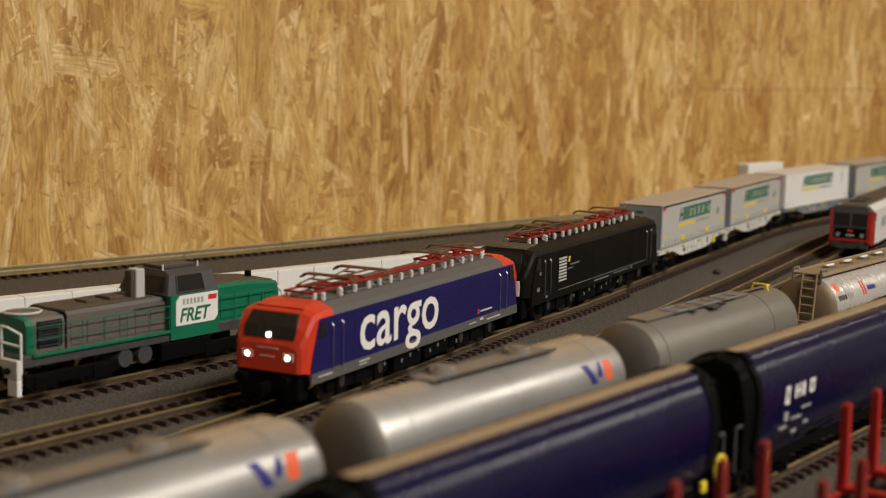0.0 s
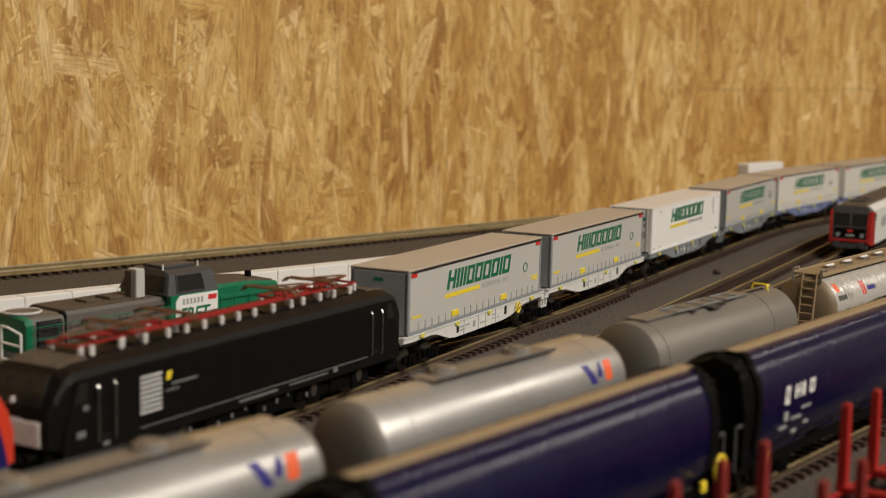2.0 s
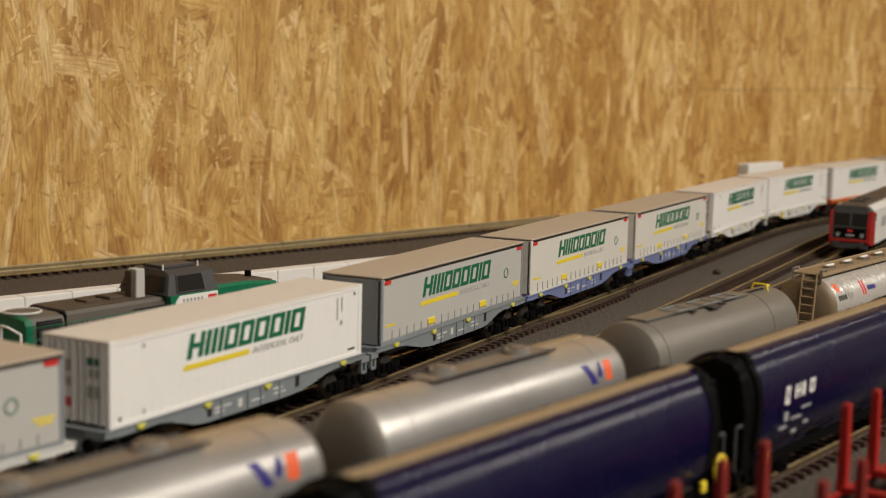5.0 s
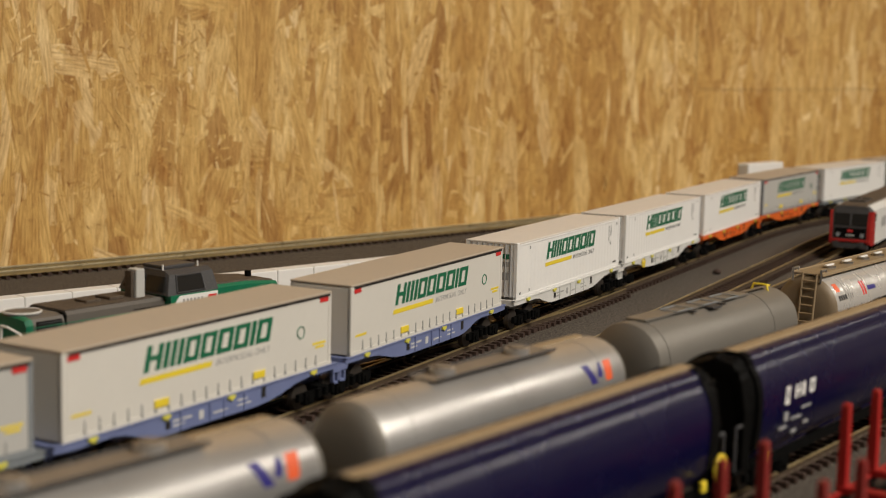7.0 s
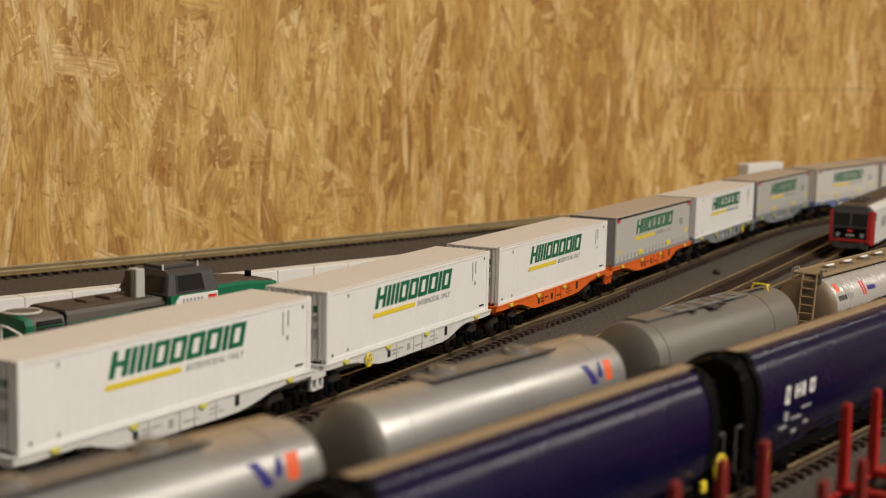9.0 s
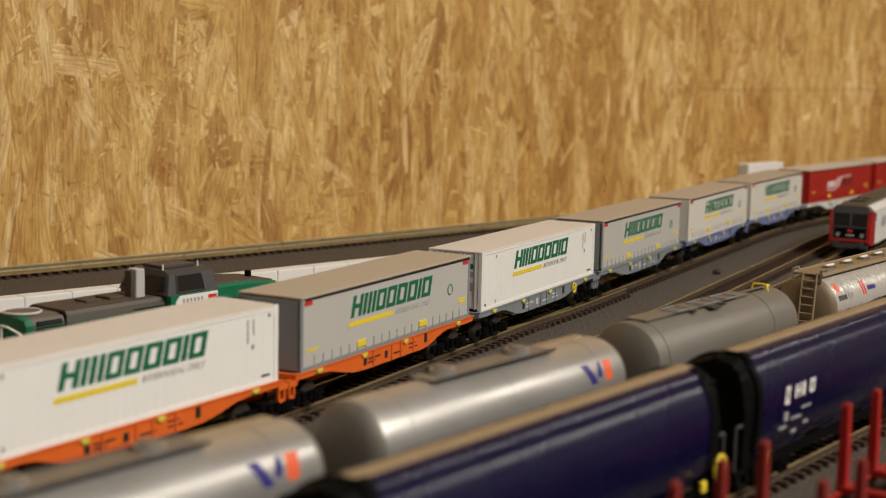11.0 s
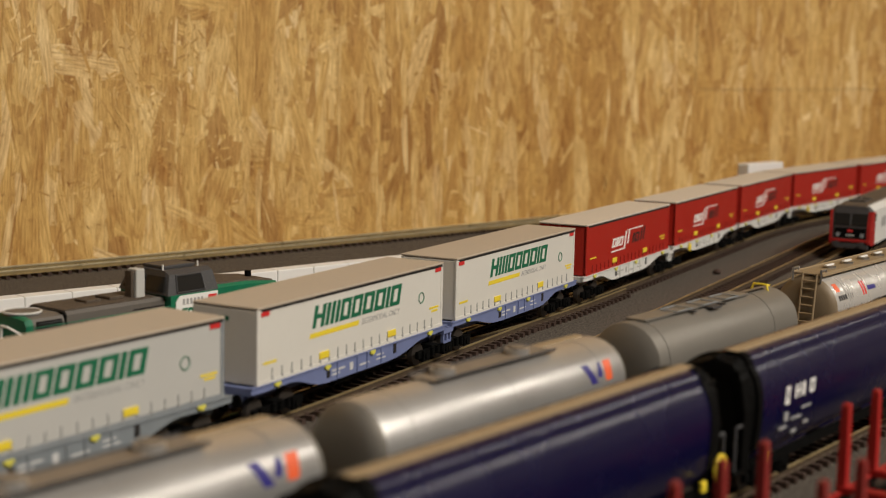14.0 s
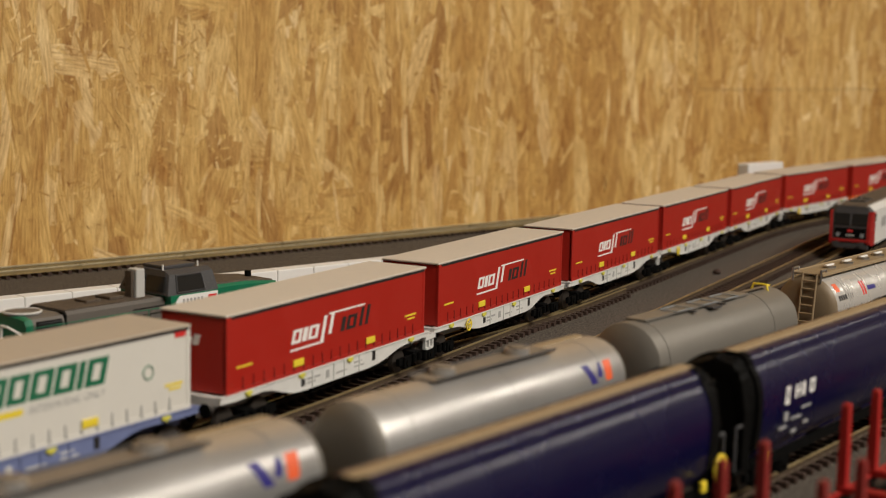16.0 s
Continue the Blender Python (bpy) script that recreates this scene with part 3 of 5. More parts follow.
def bars(x0, x1, z0, z1, y, slant, kind):
    """One plain slanted block of a mark: an open frame, upright bars, or one solid bar."""
    w, h = x1 - x0, z1 - z0
    if kind == "frame":
        rows = [(x0, x0 + w * 0.30, z0, z1), (x1 - w * 0.30, x1, z0, z1), (x0 + w * 0.30, x1 - w * 0.30, z0, z0 + h * 0.20), (x0 + w * 0.30, x1 - w * 0.30, z1 - h * 0.20, z1)]
    elif kind == "bars":
        rows = [(x0 + w * k * 0.37, x0 + w * (k * 0.37 + 0.26), z0, z1) for k in range(3)]
    elif kind == "cross":
        rows = [(x0, x0 + w * 0.30, z0, z1), (x1 - w * 0.30, x1, z0, z1), (x0 + w * 0.30, x1 - w * 0.30, z0 + h * 0.40, z0 + h * 0.60)]
    else:
        rows = [(x0, x1, z0, z1)]
    bm = bmesh.new()
    for a, b, c, d in rows:
        vs = [[bm.verts.new(Vector((xx + (zz - z0) * slant, yy, zz)) * MM) for xx, zz in ((a, c), (b, c), (b, d), (a, d))] for yy in (y, y - 0.12)]
        bm.faces.new(vs[1])
        for j in range(4):
            bm.faces.new((vs[0][j], vs[0][(j + 1) % 4], vs[1][(j + 1) % 4], vs[1][j]))
    return bm


def green_mark(t, x, dz, y):
    """The forwarder's mark: eight leaning green blocks over a yellow bar, and a line of small print."""
    plan = [(8.6, "cross"), (10.0, "bars"), (7.9, "frame"), (8.1, "frame"), (8.8, "frame"), (8.7, "frame"), (2.7, "solid"), (8.8, "frame")]
    cx = x
    for w, kind in plan:
        part("green_block", bars(cx, cx + w, 32.6 + dz, 41.6 + dz, y, 0.26, kind), GREEN_INK, t, "bold green slanted block")
        cx += w + 1.0
    part("yellow_bar", slabs([(x - 1.8, x + 36, 28.8 + dz, 30.8 + dz)], y, slant=0.26), YELLOW, t, "yellow bar under the mark")
    words("INTERMODAL ONLY", 3.5, INK_GREY, t, x + 38.5, y - 0.02, 28.5 + dz, shear=0.25, stretch=1.0, label="small grey print")


def red_mark(t, x, y):
    """The white and black mark of the red containers in plain slanted shapes."""
    for x0, w, kind in ((0, 6.4, "frame"), (7.4, 3.2, "solid"), (11.6, 7.0, "frame")):
        part("white_block", bars(x + x0, x + x0 + w, 29.0, 34.4, y, 0.3, kind), INK_WHITE, t, "white slanted block")
    for x0, x1, z0, z1 in ((-0.8, 23.0, 26.2, 27.0), (20.6, 22.8, 27.0, 37.0), (26.0, 28.2, 29.0, 37.0), (23.8, 52.0, 37.0, 37.7)):
        part("white_stroke", bars(x + x0 + (z0 - 26.2) * 0.3, x + x1 + (z0 - 26.2) * 0.3, z0, z1, y, 0.3, "solid"), INK_WHITE, t, "thin white stroke of the mark")
    for x0, w, z1, kind in ((36.0, 3.0, 34.4, "solid"), (40.4, 7.4, 34.4, "frame"), (50.6, 2.3, 36.4, "solid"), (55.4, 2.3, 36.8, "solid")):
        part("black_block", bars(x + x0, x + x0 + w, 28.6, z1, y, 0.3, kind), INK_BLACK, t, "black slanted block")


def steel_box(label, half=76.5):
    """A white corrugated container with doors at the leading end."""
    t = empty("container", label, "container", "containers of the freight train")
    Lh = half
    top, n = [], 60
    for i in range(n + 1):
        x = -Lh + 3 + (2 * Lh - 6) * i / n
        d = 0.1 if i % 2 else 0.0
        top.append((x - 0.35, -14.55 + d))
        top.append((x + 0.35, -14.55 + d))
    back = [(x, -y) for x, y in reversed(top)]
    bm = bmesh.new()
    lo = [bm.verts.new(Vector((x, y, 18.2)) * MM) for x, y in top + back]
    hi = [bm.verts.new(Vector((x, y, 45.6)) * MM) for x, y in top + back]
    for i in range(len(lo)):
        j = (i + 1) % len(lo)
        bm.faces.new((lo[i], lo[j], hi[j], hi[i]))
    part("corrugated_side", bm, WHITE, t)
    part("roof_panel", boxes((-Lh, Lh, -14.7, 14.7, 45.5, 46.6), bevel=0.3), WHITE_ROOF, t, "dusty white roof panel")
    part("bottom_rail", boxes((-Lh, Lh, -14.75, -13, 17.0, 18.6), (-Lh, Lh, 13, 14.75, 17.0, 18.6), (-Lh, Lh, -14.75, -14.2, 44.6, 45.6), bevel=0.2), WHITE, t)
    for x in (-Lh, Lh - 2.6):
        for y in (-14.9, 12.7):
            part("corner_post", boxes((x, x + 2.6, y, y + 2.2, 17.0, 46.6), bevel=0.25), WHITE, t)
    for y in (-12.6, 0.15):
        d = part("door", boxes((-Lh + 0.25, -Lh + 2, y, y + 12.45, 18.2, 45.4), bevel=0.2), WHITE, t, "white steel door leaf")
        for z in (21.0, 27.5, 34.0, 40.5):
            part("hinge_rib", boxes((-Lh + 0.35, -Lh + 0.7, y + 0.6, y + 11.8, z, z + 0.5)), WHITE, d)
        for k in (1.6, 4.6, 8.0, 10.8):
            bar = rods(0.35, [(-Lh, y + k, 17.8), (-Lh, y + k, 45.6)], n=6)
            part("lock_bar", bar, INK_GREY, d)
    part("end_panel", boxes((Lh - 1.6, Lh - 0.5, -12.6, 12.6, 18.2, 45.4)), WHITE, t)
    for i, r in enumerate(((-10, -5, 38, 40.5), (-10, -6, 34, 36.5), (2, 6, 35, 39), (2, 7, 30, 33), (-10, -5, 27, 31), (2, 6, 23, 26))):
        part("door_print", boxes((-Lh - 0.05, -Lh + 0.3, *r)), GREEN_INK if i == 0 else RED_TAG if i == 5 else INK_GREY, t, "door notice")
    green_mark(t, -37.0, 1.2, -14.6)
    for r in ((58, 58.7, 34, 43), (61.4, 62.0, 37, 43), (60.6, 62.0, 31.6, 33.4), (-60, -58.8, 42, 43.6), (-60, -58.8, 19.4, 21)):
        part("side_print", slabs([r], -14.6), INK_GREY, t)
    for r in ((70.5, 71.5, 42.6, 43.8), (66.5, 71.5, 20, 20.8), (-72, -70.8, 19.2, 20.4)):
        part("corner_dot", slabs([r], -14.6), INK_BLACK, t)
    return t


WHITE_ROOF = paint("dusty_white_roof", (0.70, 0.655, 0.61), 0.6, vary=0.05, dirt=0.15, scale=50)


# ---- container wagons ----
def carrier(mat, label, flip, wheel):
    """One half of an articulated container wagon: fish-belly side sills, floor beam, bogies, couplings."""
    t = empty("container_wagon", label, "freight wagon", "container wagons of the freight train")
    f = -1 if flip else 1
    out = [(-79, 16.8), (-79, 14.4), (-70, 14.0), (-52, 14.4), (-46, 13.6), (-38, 11.2), (-32, 9.7), (-26, 9.2), (24, 9.2), (32, 9.6), (40, 10.8), (52, 13.6), (60, 14.3), (79, 14.6), (79, 16.8)]
    for y0, y1 in ((-15.0, -13.4), (13.4, 15.0)):
        bm = prism([(x * f, z) for x, z in out], y0, y1)
        part("side_sill", bm, mat, t, "fish-belly side sill")
    part("centre_beam", boxes((-79, 79, -6, 6, 8.5, 16.4), (-79, -76, -14, 14, 13.8, 16.8), (76, 79, -14, 14, 13.8, 16.8), (-10, -6, -13.4, 13.4, 10, 16), (20, 24, -13.4, 13.4, 10, 16)), mat, t)
    part("flange", boxes((-79, 79, -15.5, -13.2, 16.4, 17.0), (-79, 79, 13.2, 15.5, 16.4, 17.0)), mat, t)
    bogie(t, -58 * f)
    bogie(t, 79 * f if flip is None else 72 * f)
    for x in (-62, -26, 10, 62):
        part("container_lock", boxes((x - 2.0, x + 2.0, -15.9, -14.9, 15.2, 16.6), (x - 0.6, x + 0.6, -16.0, -15.2, 14.6, 15.4), bevel=0.15), PALE_YELLOW, t, "pale yellow container lock")
    ring = bmesh.new()
    for i in range(16):
        a, b = i / 16 * 2 * math.pi, (i + 1) / 16 * 2 * math.pi
        rod(ring, (44 * f + 2.7 * math.cos(a), -16, 13.4 + 2.7 * math.sin(a)), (44 * f + 2.7 * math.cos(b), -16, 13.4 + 2.7 * math.sin(b)), 0.4, 5)
    for k in range(3):
        a = k * 2.1 + 0.5
        rod(ring, (44 * f, -16, 13.4), (44 * f + 2.7 * math.cos(a), -16, 13.4 + 2.7 * math.sin(a)), 0.4, 5)
    if wheel:
        part("brake_wheel", ring, YELLOW, t, "yellow hand brake wheel")
    else:
        ring.free()
    ink = INK_BLACK if mat in (WAGON_WHITE, WAGON_ORANGE) else PALE_INK
    for r in ((-22, -12, 13, 13.8), (-22, -16, 11.4, 12.2), (0, 8, 11.6, 12.3), (14, 20, 13.4, 14.1), (14, 22, 11.6, 12.2), (-8, -5.4, 11.2, 14.4)):
        part("side_print", slabs([r], -15.0), INK_GREY if mat is WAGON_WHITE else ink, t, "unreadable small print")
    for r in ((-26, -23.6, 11.2, 14), (28.6, 31, 12.0, 16.0)):
        part("sill_slot", boxes((r[0], r[1], -15.25, -14.9, r[2], r[3])), INK_BLACK, t)
    for x in (-18, -2, 6, 18):
        part("sill_rib", boxes((x - 0.4, x + 0.4, -15.5, -14.9, 9.8, 16.4)), mat, t)
    part("brake_rigging", rods(0.5, [(-50, -9, 6.5), (50, -9, 6.5)], [(-30, -11, 8), (-30, 11, 8)], [(12, -11, 7.2), (12, 11, 7.2)], n=6), BLACK, t)
    part("air_cylinder", rods(2.6, [(-14, -9.5, 7.6), (2, -9.5, 7.6)], n=14), BLACK, t, "black brake cylinder")
    xj = 80 * f
    br = boxes((xj - 2.2, xj - 1.2, -14.2, -12.8, 7.6, 14.6), (xj + 1.2, xj + 2.2, -14.2, -12.8, 7.6, 14.6), (xj - 2.2, xj + 2.2, -14.2, -12.8, 7.6, 8.8), (xj - 3, xj + 3, -14.8, -11.8, 12.6, 15.0))
    part("joint_bracket", br, mat, t)
    for y in (-9.5, 9.5):
        bf = rods(0.9, [(-79 * f, y, 12), (-80.6 * f, y, 12)])
        rod(bf, (-80.5 * f, y, 12), (-81.4 * f, y, 12), 2.6, 14)
        part("buffer", bf, BLACK, t)
    return t


DARK_RED = paint("dark_red_strap", (0.20, 0.012, 0.01), 0.5, dirt=0.1)
PALE_YELLOW = paint("pale_yellow_paint", (0.62, 0.58, 0.08), 0.5, dirt=0.15)


# ---- electric locomotives ----
def body_ring(x, hw, z1, z2, z3, zb=9.5):
    k = hw / 17.2
    return [(x, -hw, zb), (x, -hw, z1), (x, -hw + 1.0 * k, z2), (x, -11.5 * k, z3), (x, 11.5 * k, z3), (x, hw - 1.0 * k, z2), (x, hw, z1), (x, hw, zb)]


def cab_shell(e):
    rows = [(106.5, 13.6, 21.5, 23.0, 24.2), (105.6, 15.2, 23.0, 25.0, 26.2), (103.4, 16.4, 27.0, 29.2, 31.0), (99.4, 17.0, 32.4, 35.0, 37.2), (96.0, 17.15, 33.6, 36.8, 39.2), (91, 17.2, 34.0, 37.4, 40.2), (84, 17.2, 34.0, 37.4, 40.4)]
    return loft([body_ring(e * x, hw, a, b, c, 14.0 if x > 103 else 12.0 if x > 99 else 9.5) for x, hw, a, b, c in rows])


def windscreen(e):
    """Dark screen that follows the slope of the cab front."""
    pts = [(105.4, 26.4, 11.6), (103.7, 30.8, 11.8), (100.2, 36.6, 10.8)]
    bm = bmesh.new()
    rows = [[bm.verts.new(Vector((e * (x + 0.55), s * w, z + 0.15)) * MM) for s in (-1, 1)] for x, z, w in pts]
    low = [[bm.verts.new(Vector((e * (x - 1.2), s * w, z - 0.6)) * MM) for s in (-1, 1)] for x, z, w in pts]
    for g in (rows, low):
        for a, b in zip(g, g[1:]):
            bm.faces.new((a[0], a[1], b[1], b[0]))
    for i in (0, 1):
        for k in range(2):
            bm.faces.new((rows[k][i], rows[k + 1][i], low[k + 1][i], low[k][i]))
    bm.faces.new((rows[0][0], rows[0][1], low[0][1], low[0][0]))
    bm.faces.new((rows[2][0], rows[2][1], low[2][1], low[2][0]))
    return bm


def pantograph(parent, x, e, raised=0.0):
    """A folded pantograph: base frame, insulators, arms and collector head."""
    p = part("pantograph", rods(0.5, [(x - 12, -6.5, 43.6), (x + 12, -6.5, 43.6), (x + 12, 6.5, 43.6), (x - 12, 6.5, 43.6), (x - 12, -6.5, 43.6)], [(x, -6.5, 43.6), (x, 6.5, 43.6)], n=6), PANTO_RED, parent, "folded pantograph with red base frame")
    part("lower_arm", rods(0.55, [(x + 10 * e, 0, 44.2), (x - 12 * e, 0, 46.0)], [(x + 10 * e, -2.5, 44.2), (x - 12 * e, -1, 46.2)], n=6), PANTO_RED, p)
    part("upper_arm", rods(0.4, [(x - 12 * e, -1, 46.2), (x + 12 * e, -5, 47.2)], [(x - 12 * e, 1, 46.2), (x + 12 * e, 5, 47.2)], [(x + 3 * e, -3.4, 46.8), (x + 3 * e, 3.4, 46.8)], n=6), PANTO_METAL, p)
    head = rods(0.45, [(x + 11 * e, -11, 47.4), (x + 11 * e, 11, 47.4)], [(x + 14 * e, -11, 47.4), (x + 14 * e, 11, 47.4)], [(x + 11 * e, -11, 47.4), (x + 11.5 * e, -13.5, 45.6)], [(x + 14 * e, 11, 47.4), (x + 13.5 * e, 13.5, 45.6)], [(x + 14 * e, -11, 47.4), (x + 13.5 * e, -13.5, 45.6)], [(x + 11 * e, 11, 47.4), (x + 11.5 * e, 13.5, 45.6)], n=6)
    part("collector_head", head, PANTO_METAL, p)
    for dx in (-10, 10):
        for y in (-6.5, 6.5):
            part("insulator", insulator(x + dx, y), PORCELAIN, p)


def insulator(x, y, h=3.0):
    bm = rods(0.75, [(x, y, 40.2), (x, y, 40.6 + h)], n=8)
    for k in range(3):
        rod(bm, (x, y, 40.9 + k * h / 3.2), (x, y, 41.4 + k * h / 3.2), 1.15, 10)
    return bm


STACK = ((-5, -5), (0, 0), (8.6, 11.8), (13.6, 16.2), (33.6, 37.4), (40.4, 42.0), (60, 61.6))


def restack(t, length):
    """Sets sill, waist and roof of a locomotive at their true heights, and its length."""
    for ob in t.children_recursive:
        if ob.data and ob.name.split(".")[0] not in ("wheel", "rib"):
            for v in ob.data.vertices:
                z = v.co.z / MM
                v.co.x *= length
                for (a, fa), (b, fb) in zip(STACK, STACK[1:]):
                    if a <= z <= b:
                        v.co.z = (fa + (fb - fa) * (z - a) / (b - a)) * MM
                        break


def electric_loco(name, label, side, roof, cab, cab_roof, sill, lit, kind):
    t = empty(name, label, "locomotive", "locomotives of the freight train")
    # main body
    part("body", loft([body_ring(x, 17.2, 34, 37.4, 40.4) for x in (-84, 84)]), roof, t, "ridged roof and frame of the body")
    for e in (-1, 1):
        c = part("cab", cab_shell(e), cab, t, "sloping cab end", smooth=False)
        part("windscreen", windscreen(e), GLASS, c, "dark windscreen")
        part("wiper", rods(0.18, [(e * 106.5, -3, 25.6), (e * 102.6, -5.5, 34.6)], [(e * 106.5, 6, 25.6), (e * 102.6, 3.5, 34.6)], n=4), INK_BLACK, c)
        lamp_mat = LAMP_ON if lit and e < 0 else PORCELAIN
        for y, z, r in ((-9.4, 19.8, 1.05), (9.4, 19.8, 1.05), (0, 27.6, 1.0)):
            xf = 106.6 if z < 21 else 105.9
            part("headlight", rods(r, [(e * (xf - 1.2), y, z), (e * (xf + 0.5), y, z)], n=16), lamp_mat, c, "round headlight")
        for y in (-7.2, 7.2):
            part("lamp_housing", boxes((min(e * 105.5, e * 106.8), max(e * 105.5, e * 106.8), y - 2.6 + (2.4 if y > 0 else -2.4), y + 2.6 + (2.4 if y > 0 else -2.4), 18.2, 21.4), bevel=0.3), LAMP_RIM if lit else PORCELAIN, c)
        x0 = min(e * 106.55, e * 106.75)
        part("front_print", boxes((x0, x0 + 0.2, -5, 5, 22.6, 22.95), (x0, x0 + 0.2, -3.5, 3.5, 19.5, 19.8)), PALE_INK, c, "unreadable print")
        if not lit:
            part("front_panel", boxes((min(e * 106.4, e * 107), max(e * 106.4, e * 107), -12.6, 12.6, 14.6, 22.4), bevel=0.4), INK_WHITE, c, "white front panel")
        part("apron", boxes((min(e * 98, e * 105.5), max(e * 98, e * 105.5), -14.0, 14.0, 3.6, 13.8), bevel=1.0), BLACK, t, "black apron")
        for y in (-9.8, 9.8):
            bf = rods(1.3, [(e * 105, y, 11.0), (e * 110.6, y, 11.0)], n=10)
            rod(bf, (e * 110.4, y, 11.0), (e * 111.4, y, 11.0), 2.7, 16)
            part("buffer", bf, BLACK, t)
        part("coupler", boxes((min(e * 104, e * 112), max(e * 104, e * 112), -1.4, 1.4, 5.2, 9.2), bevel=0.3), BLACK, t)
        part("cab_roof", loft([[(e * x, -11.6, z), (e * x, 11.6, z), (e * x, 10.8, z + 0.7), (e * x, -10.8, z + 0.7)] for x, z in ((97.5, 38.6), (92, 40.1), (84, 40.4))]), cab_roof, t, "coloured cab roof")
        for xx in (78.5, 86.5):
            part("handrail", rods(0.24, [(e * xx, -17.9, 13), (e * xx, -18.6, 14), (e * xx, -18.6, 30), (e * xx, -17.9, 31)], n=6), CHROME, t, "bright grab rail")
        win = [(91.2, 26.5), (97.3, 26.5), (94.4, 32.6), (91.2, 32.6)]
        part("side_window", prism([(e * x, z) for x, z in win], -17.9, -17.4), GLASS, t)
        part("door_seam", boxes((min(e * 80.2, e * 84.8), max(e * 80.2, e * 84.8), -17.72, -17.3, 14.2, 14.7)), INK_BLACK, t)
    outline = [(-101.6, 13.6), (-100.2, 20), (-95.6, 33.6), (95.6, 33.6), (100.2, 20), (101.6, 13.6)]
    for y0, y1 in ((-17.6, -17.0), (17.0, 17.6)):
        part("side_panel", prism(outline, y0, y1), side, t, "painted side panel")
        sl = [(-102.2, 8.6), (-101.6, 13.6), (101.6, 13.6), (102.2, 8.6)]
        part("side_sill", prism(sl, y0 - (0.15 if y0 < 0 else 0), y1), sill, t, "grey lower sill")
    rib = mesh_of("rib", boxes((-66, 74, -17.85, -17.5, 0, 0.5)), side)
    for k in range(16):
        part("rib", rib, side, t).matrix_basis = pose(0, 0, (17.6 + 1.2 * k) * MM)
    roof_bits = boxes((-60, -34, -9.5, 9.5, 40.4, 41.3), (-28, 10, -9.5, 9.5, 40.4, 41.5), (16, 58, -9.5, 9.5, 40.4, 41.2), (-80, -64, -10, 10, 40.4, 40.9), (64, 80, -10, 10, 40.4, 40.9), bevel=0.3)
    part("roof_hatch", roof_bits, roof, t)
    # roof wiring
    for x, e in ((-72, -1), (-44, 1), (44, -1), (72, 1)):
        if x in (-72, 72):
            pantograph(t, x, -e)
        else:
            pantograph(t, x, e)
    row = [-80, -66, -54, -42, -32, -22, -12, -2, 8, 20, 32, 40, 52, 62, 74]
    for x in row:
        part("insulator", insulator(x, -9.6, 3.2), PORCELAIN, t, "white roof insulator")
    part("busbar", rods(0.55, [(-58, -9.6, 44.6), (62, -9.6, 44.6)], [(-44, -9.6, 44.6), (-38, -3, 45)], [(30, -9.6, 44.6), (38, -2, 45)], [(-58, -5, 44.2), (50, -5, 44.2)], n=6), PANTO_RED, t, "red roof busbar")
    for x in (-58, 56):
        part("bogie_frame", boxes((x - 26, x + 26, -14.5, -12, 3.4, 8.2), (x - 26, x + 26, 12, 14.5, 3.4, 8.2), (x - 6, x + 6, -13, 13, 3, 8), (x - 20, x - 12, -15.6, -14, 2.4, 8.6), (x + 12, x + 20, -15.6, -14, 2.4, 8.6), (x - 4, x + 4, -15.4, -14, 3.4, 8.4), bevel=0.5), BLACK, t)
        for dx in (-16.5, 16.5):
            for y in (-9, 9):
                w = part("wheel", WHEEL_BIG, AXLE, t)
                w.matrix_basis = pose((x + dx) * MM, y * MM, 7.2 * MM)
            part("axle_box", rods(2.1, [(x + dx, -15.9, 6.4), (x + dx, -13.9, 6.4)], n=12), AXLE, t, "steel axle box")
    part("underbox", boxes((-28, -2, -15.5, 15.5, 2.6, 9), (2, 26, -15.5, 15.5, 3.2, 9), bevel=0.5), BLACK, t)
    under = bmesh.new()
    for i, x in enumerate((-22, -14, -6, 6, 14, 21, 34, -38)):
        box(under, x, x + 1.2, -15.9, -15.4, 5.0 + (i % 3), 6.2 + (i % 3))
    part("underside_notice", under, DIM_INK, t, "tiny white notices")
    if kind == "word":
        words("cargo", 29, INK_WHITE, t, -64.5, -17.9, 16.4, bold=0.30, stretch=1.16, label="large white word on the side")
        part("small_mark", slabs([(53, 55.4, 15.2, 17.4)], -17.9), RED_TAG, t)
        for r in ((56.5, 70, 15.8, 16.6), (-64, -55, 11.8, 12.4), (-64, -57, 10.4, 10.9), (-97, -86, 11.2, 11.9), (64, 80, 10.6, 11.3), (44, 52, 11.2, 11.8), (56, 60, 11.6, 13.0)):
            part("side_print", slabs([r], -17.9), PALE_INK, t, "unreadable small print")
    else:
        part("print_block", slabs([(-66, -55, 17.6 + k * 1.62, 18.5 + k * 1.62) for k in range(8)], -17.9), PALE_INK, t, "block of pale lines")
        part("yellow_mark", slabs([(-53, -50.5, 26.6, 29.4)], -17.9, slant=0.3), YELLOW, t)
        for r in ((-50, -36, 24.6, 25.4), (-53, -46, 22.8, 23.4), (-66, 76, 13.2, 13.6), (20, 46, 11.4, 12.1), (-12, 12, 10.8, 11.8), (-96, -92, 16, 18), (-93, -90.6, 24, 25.6), (-84, -81, 11, 12.6), (50, 53, 11, 13)):
            part("side_print", slabs([r], -17.9), DIM_INK, t, "unreadable small print")
    restack(t, 0.97 if kind == "word" else 1.0)
    return t


WHEEL_BIG = mesh_of("wheel", disc(0, 0, 0, 7.2, 2.6, 24), AXLE, True)


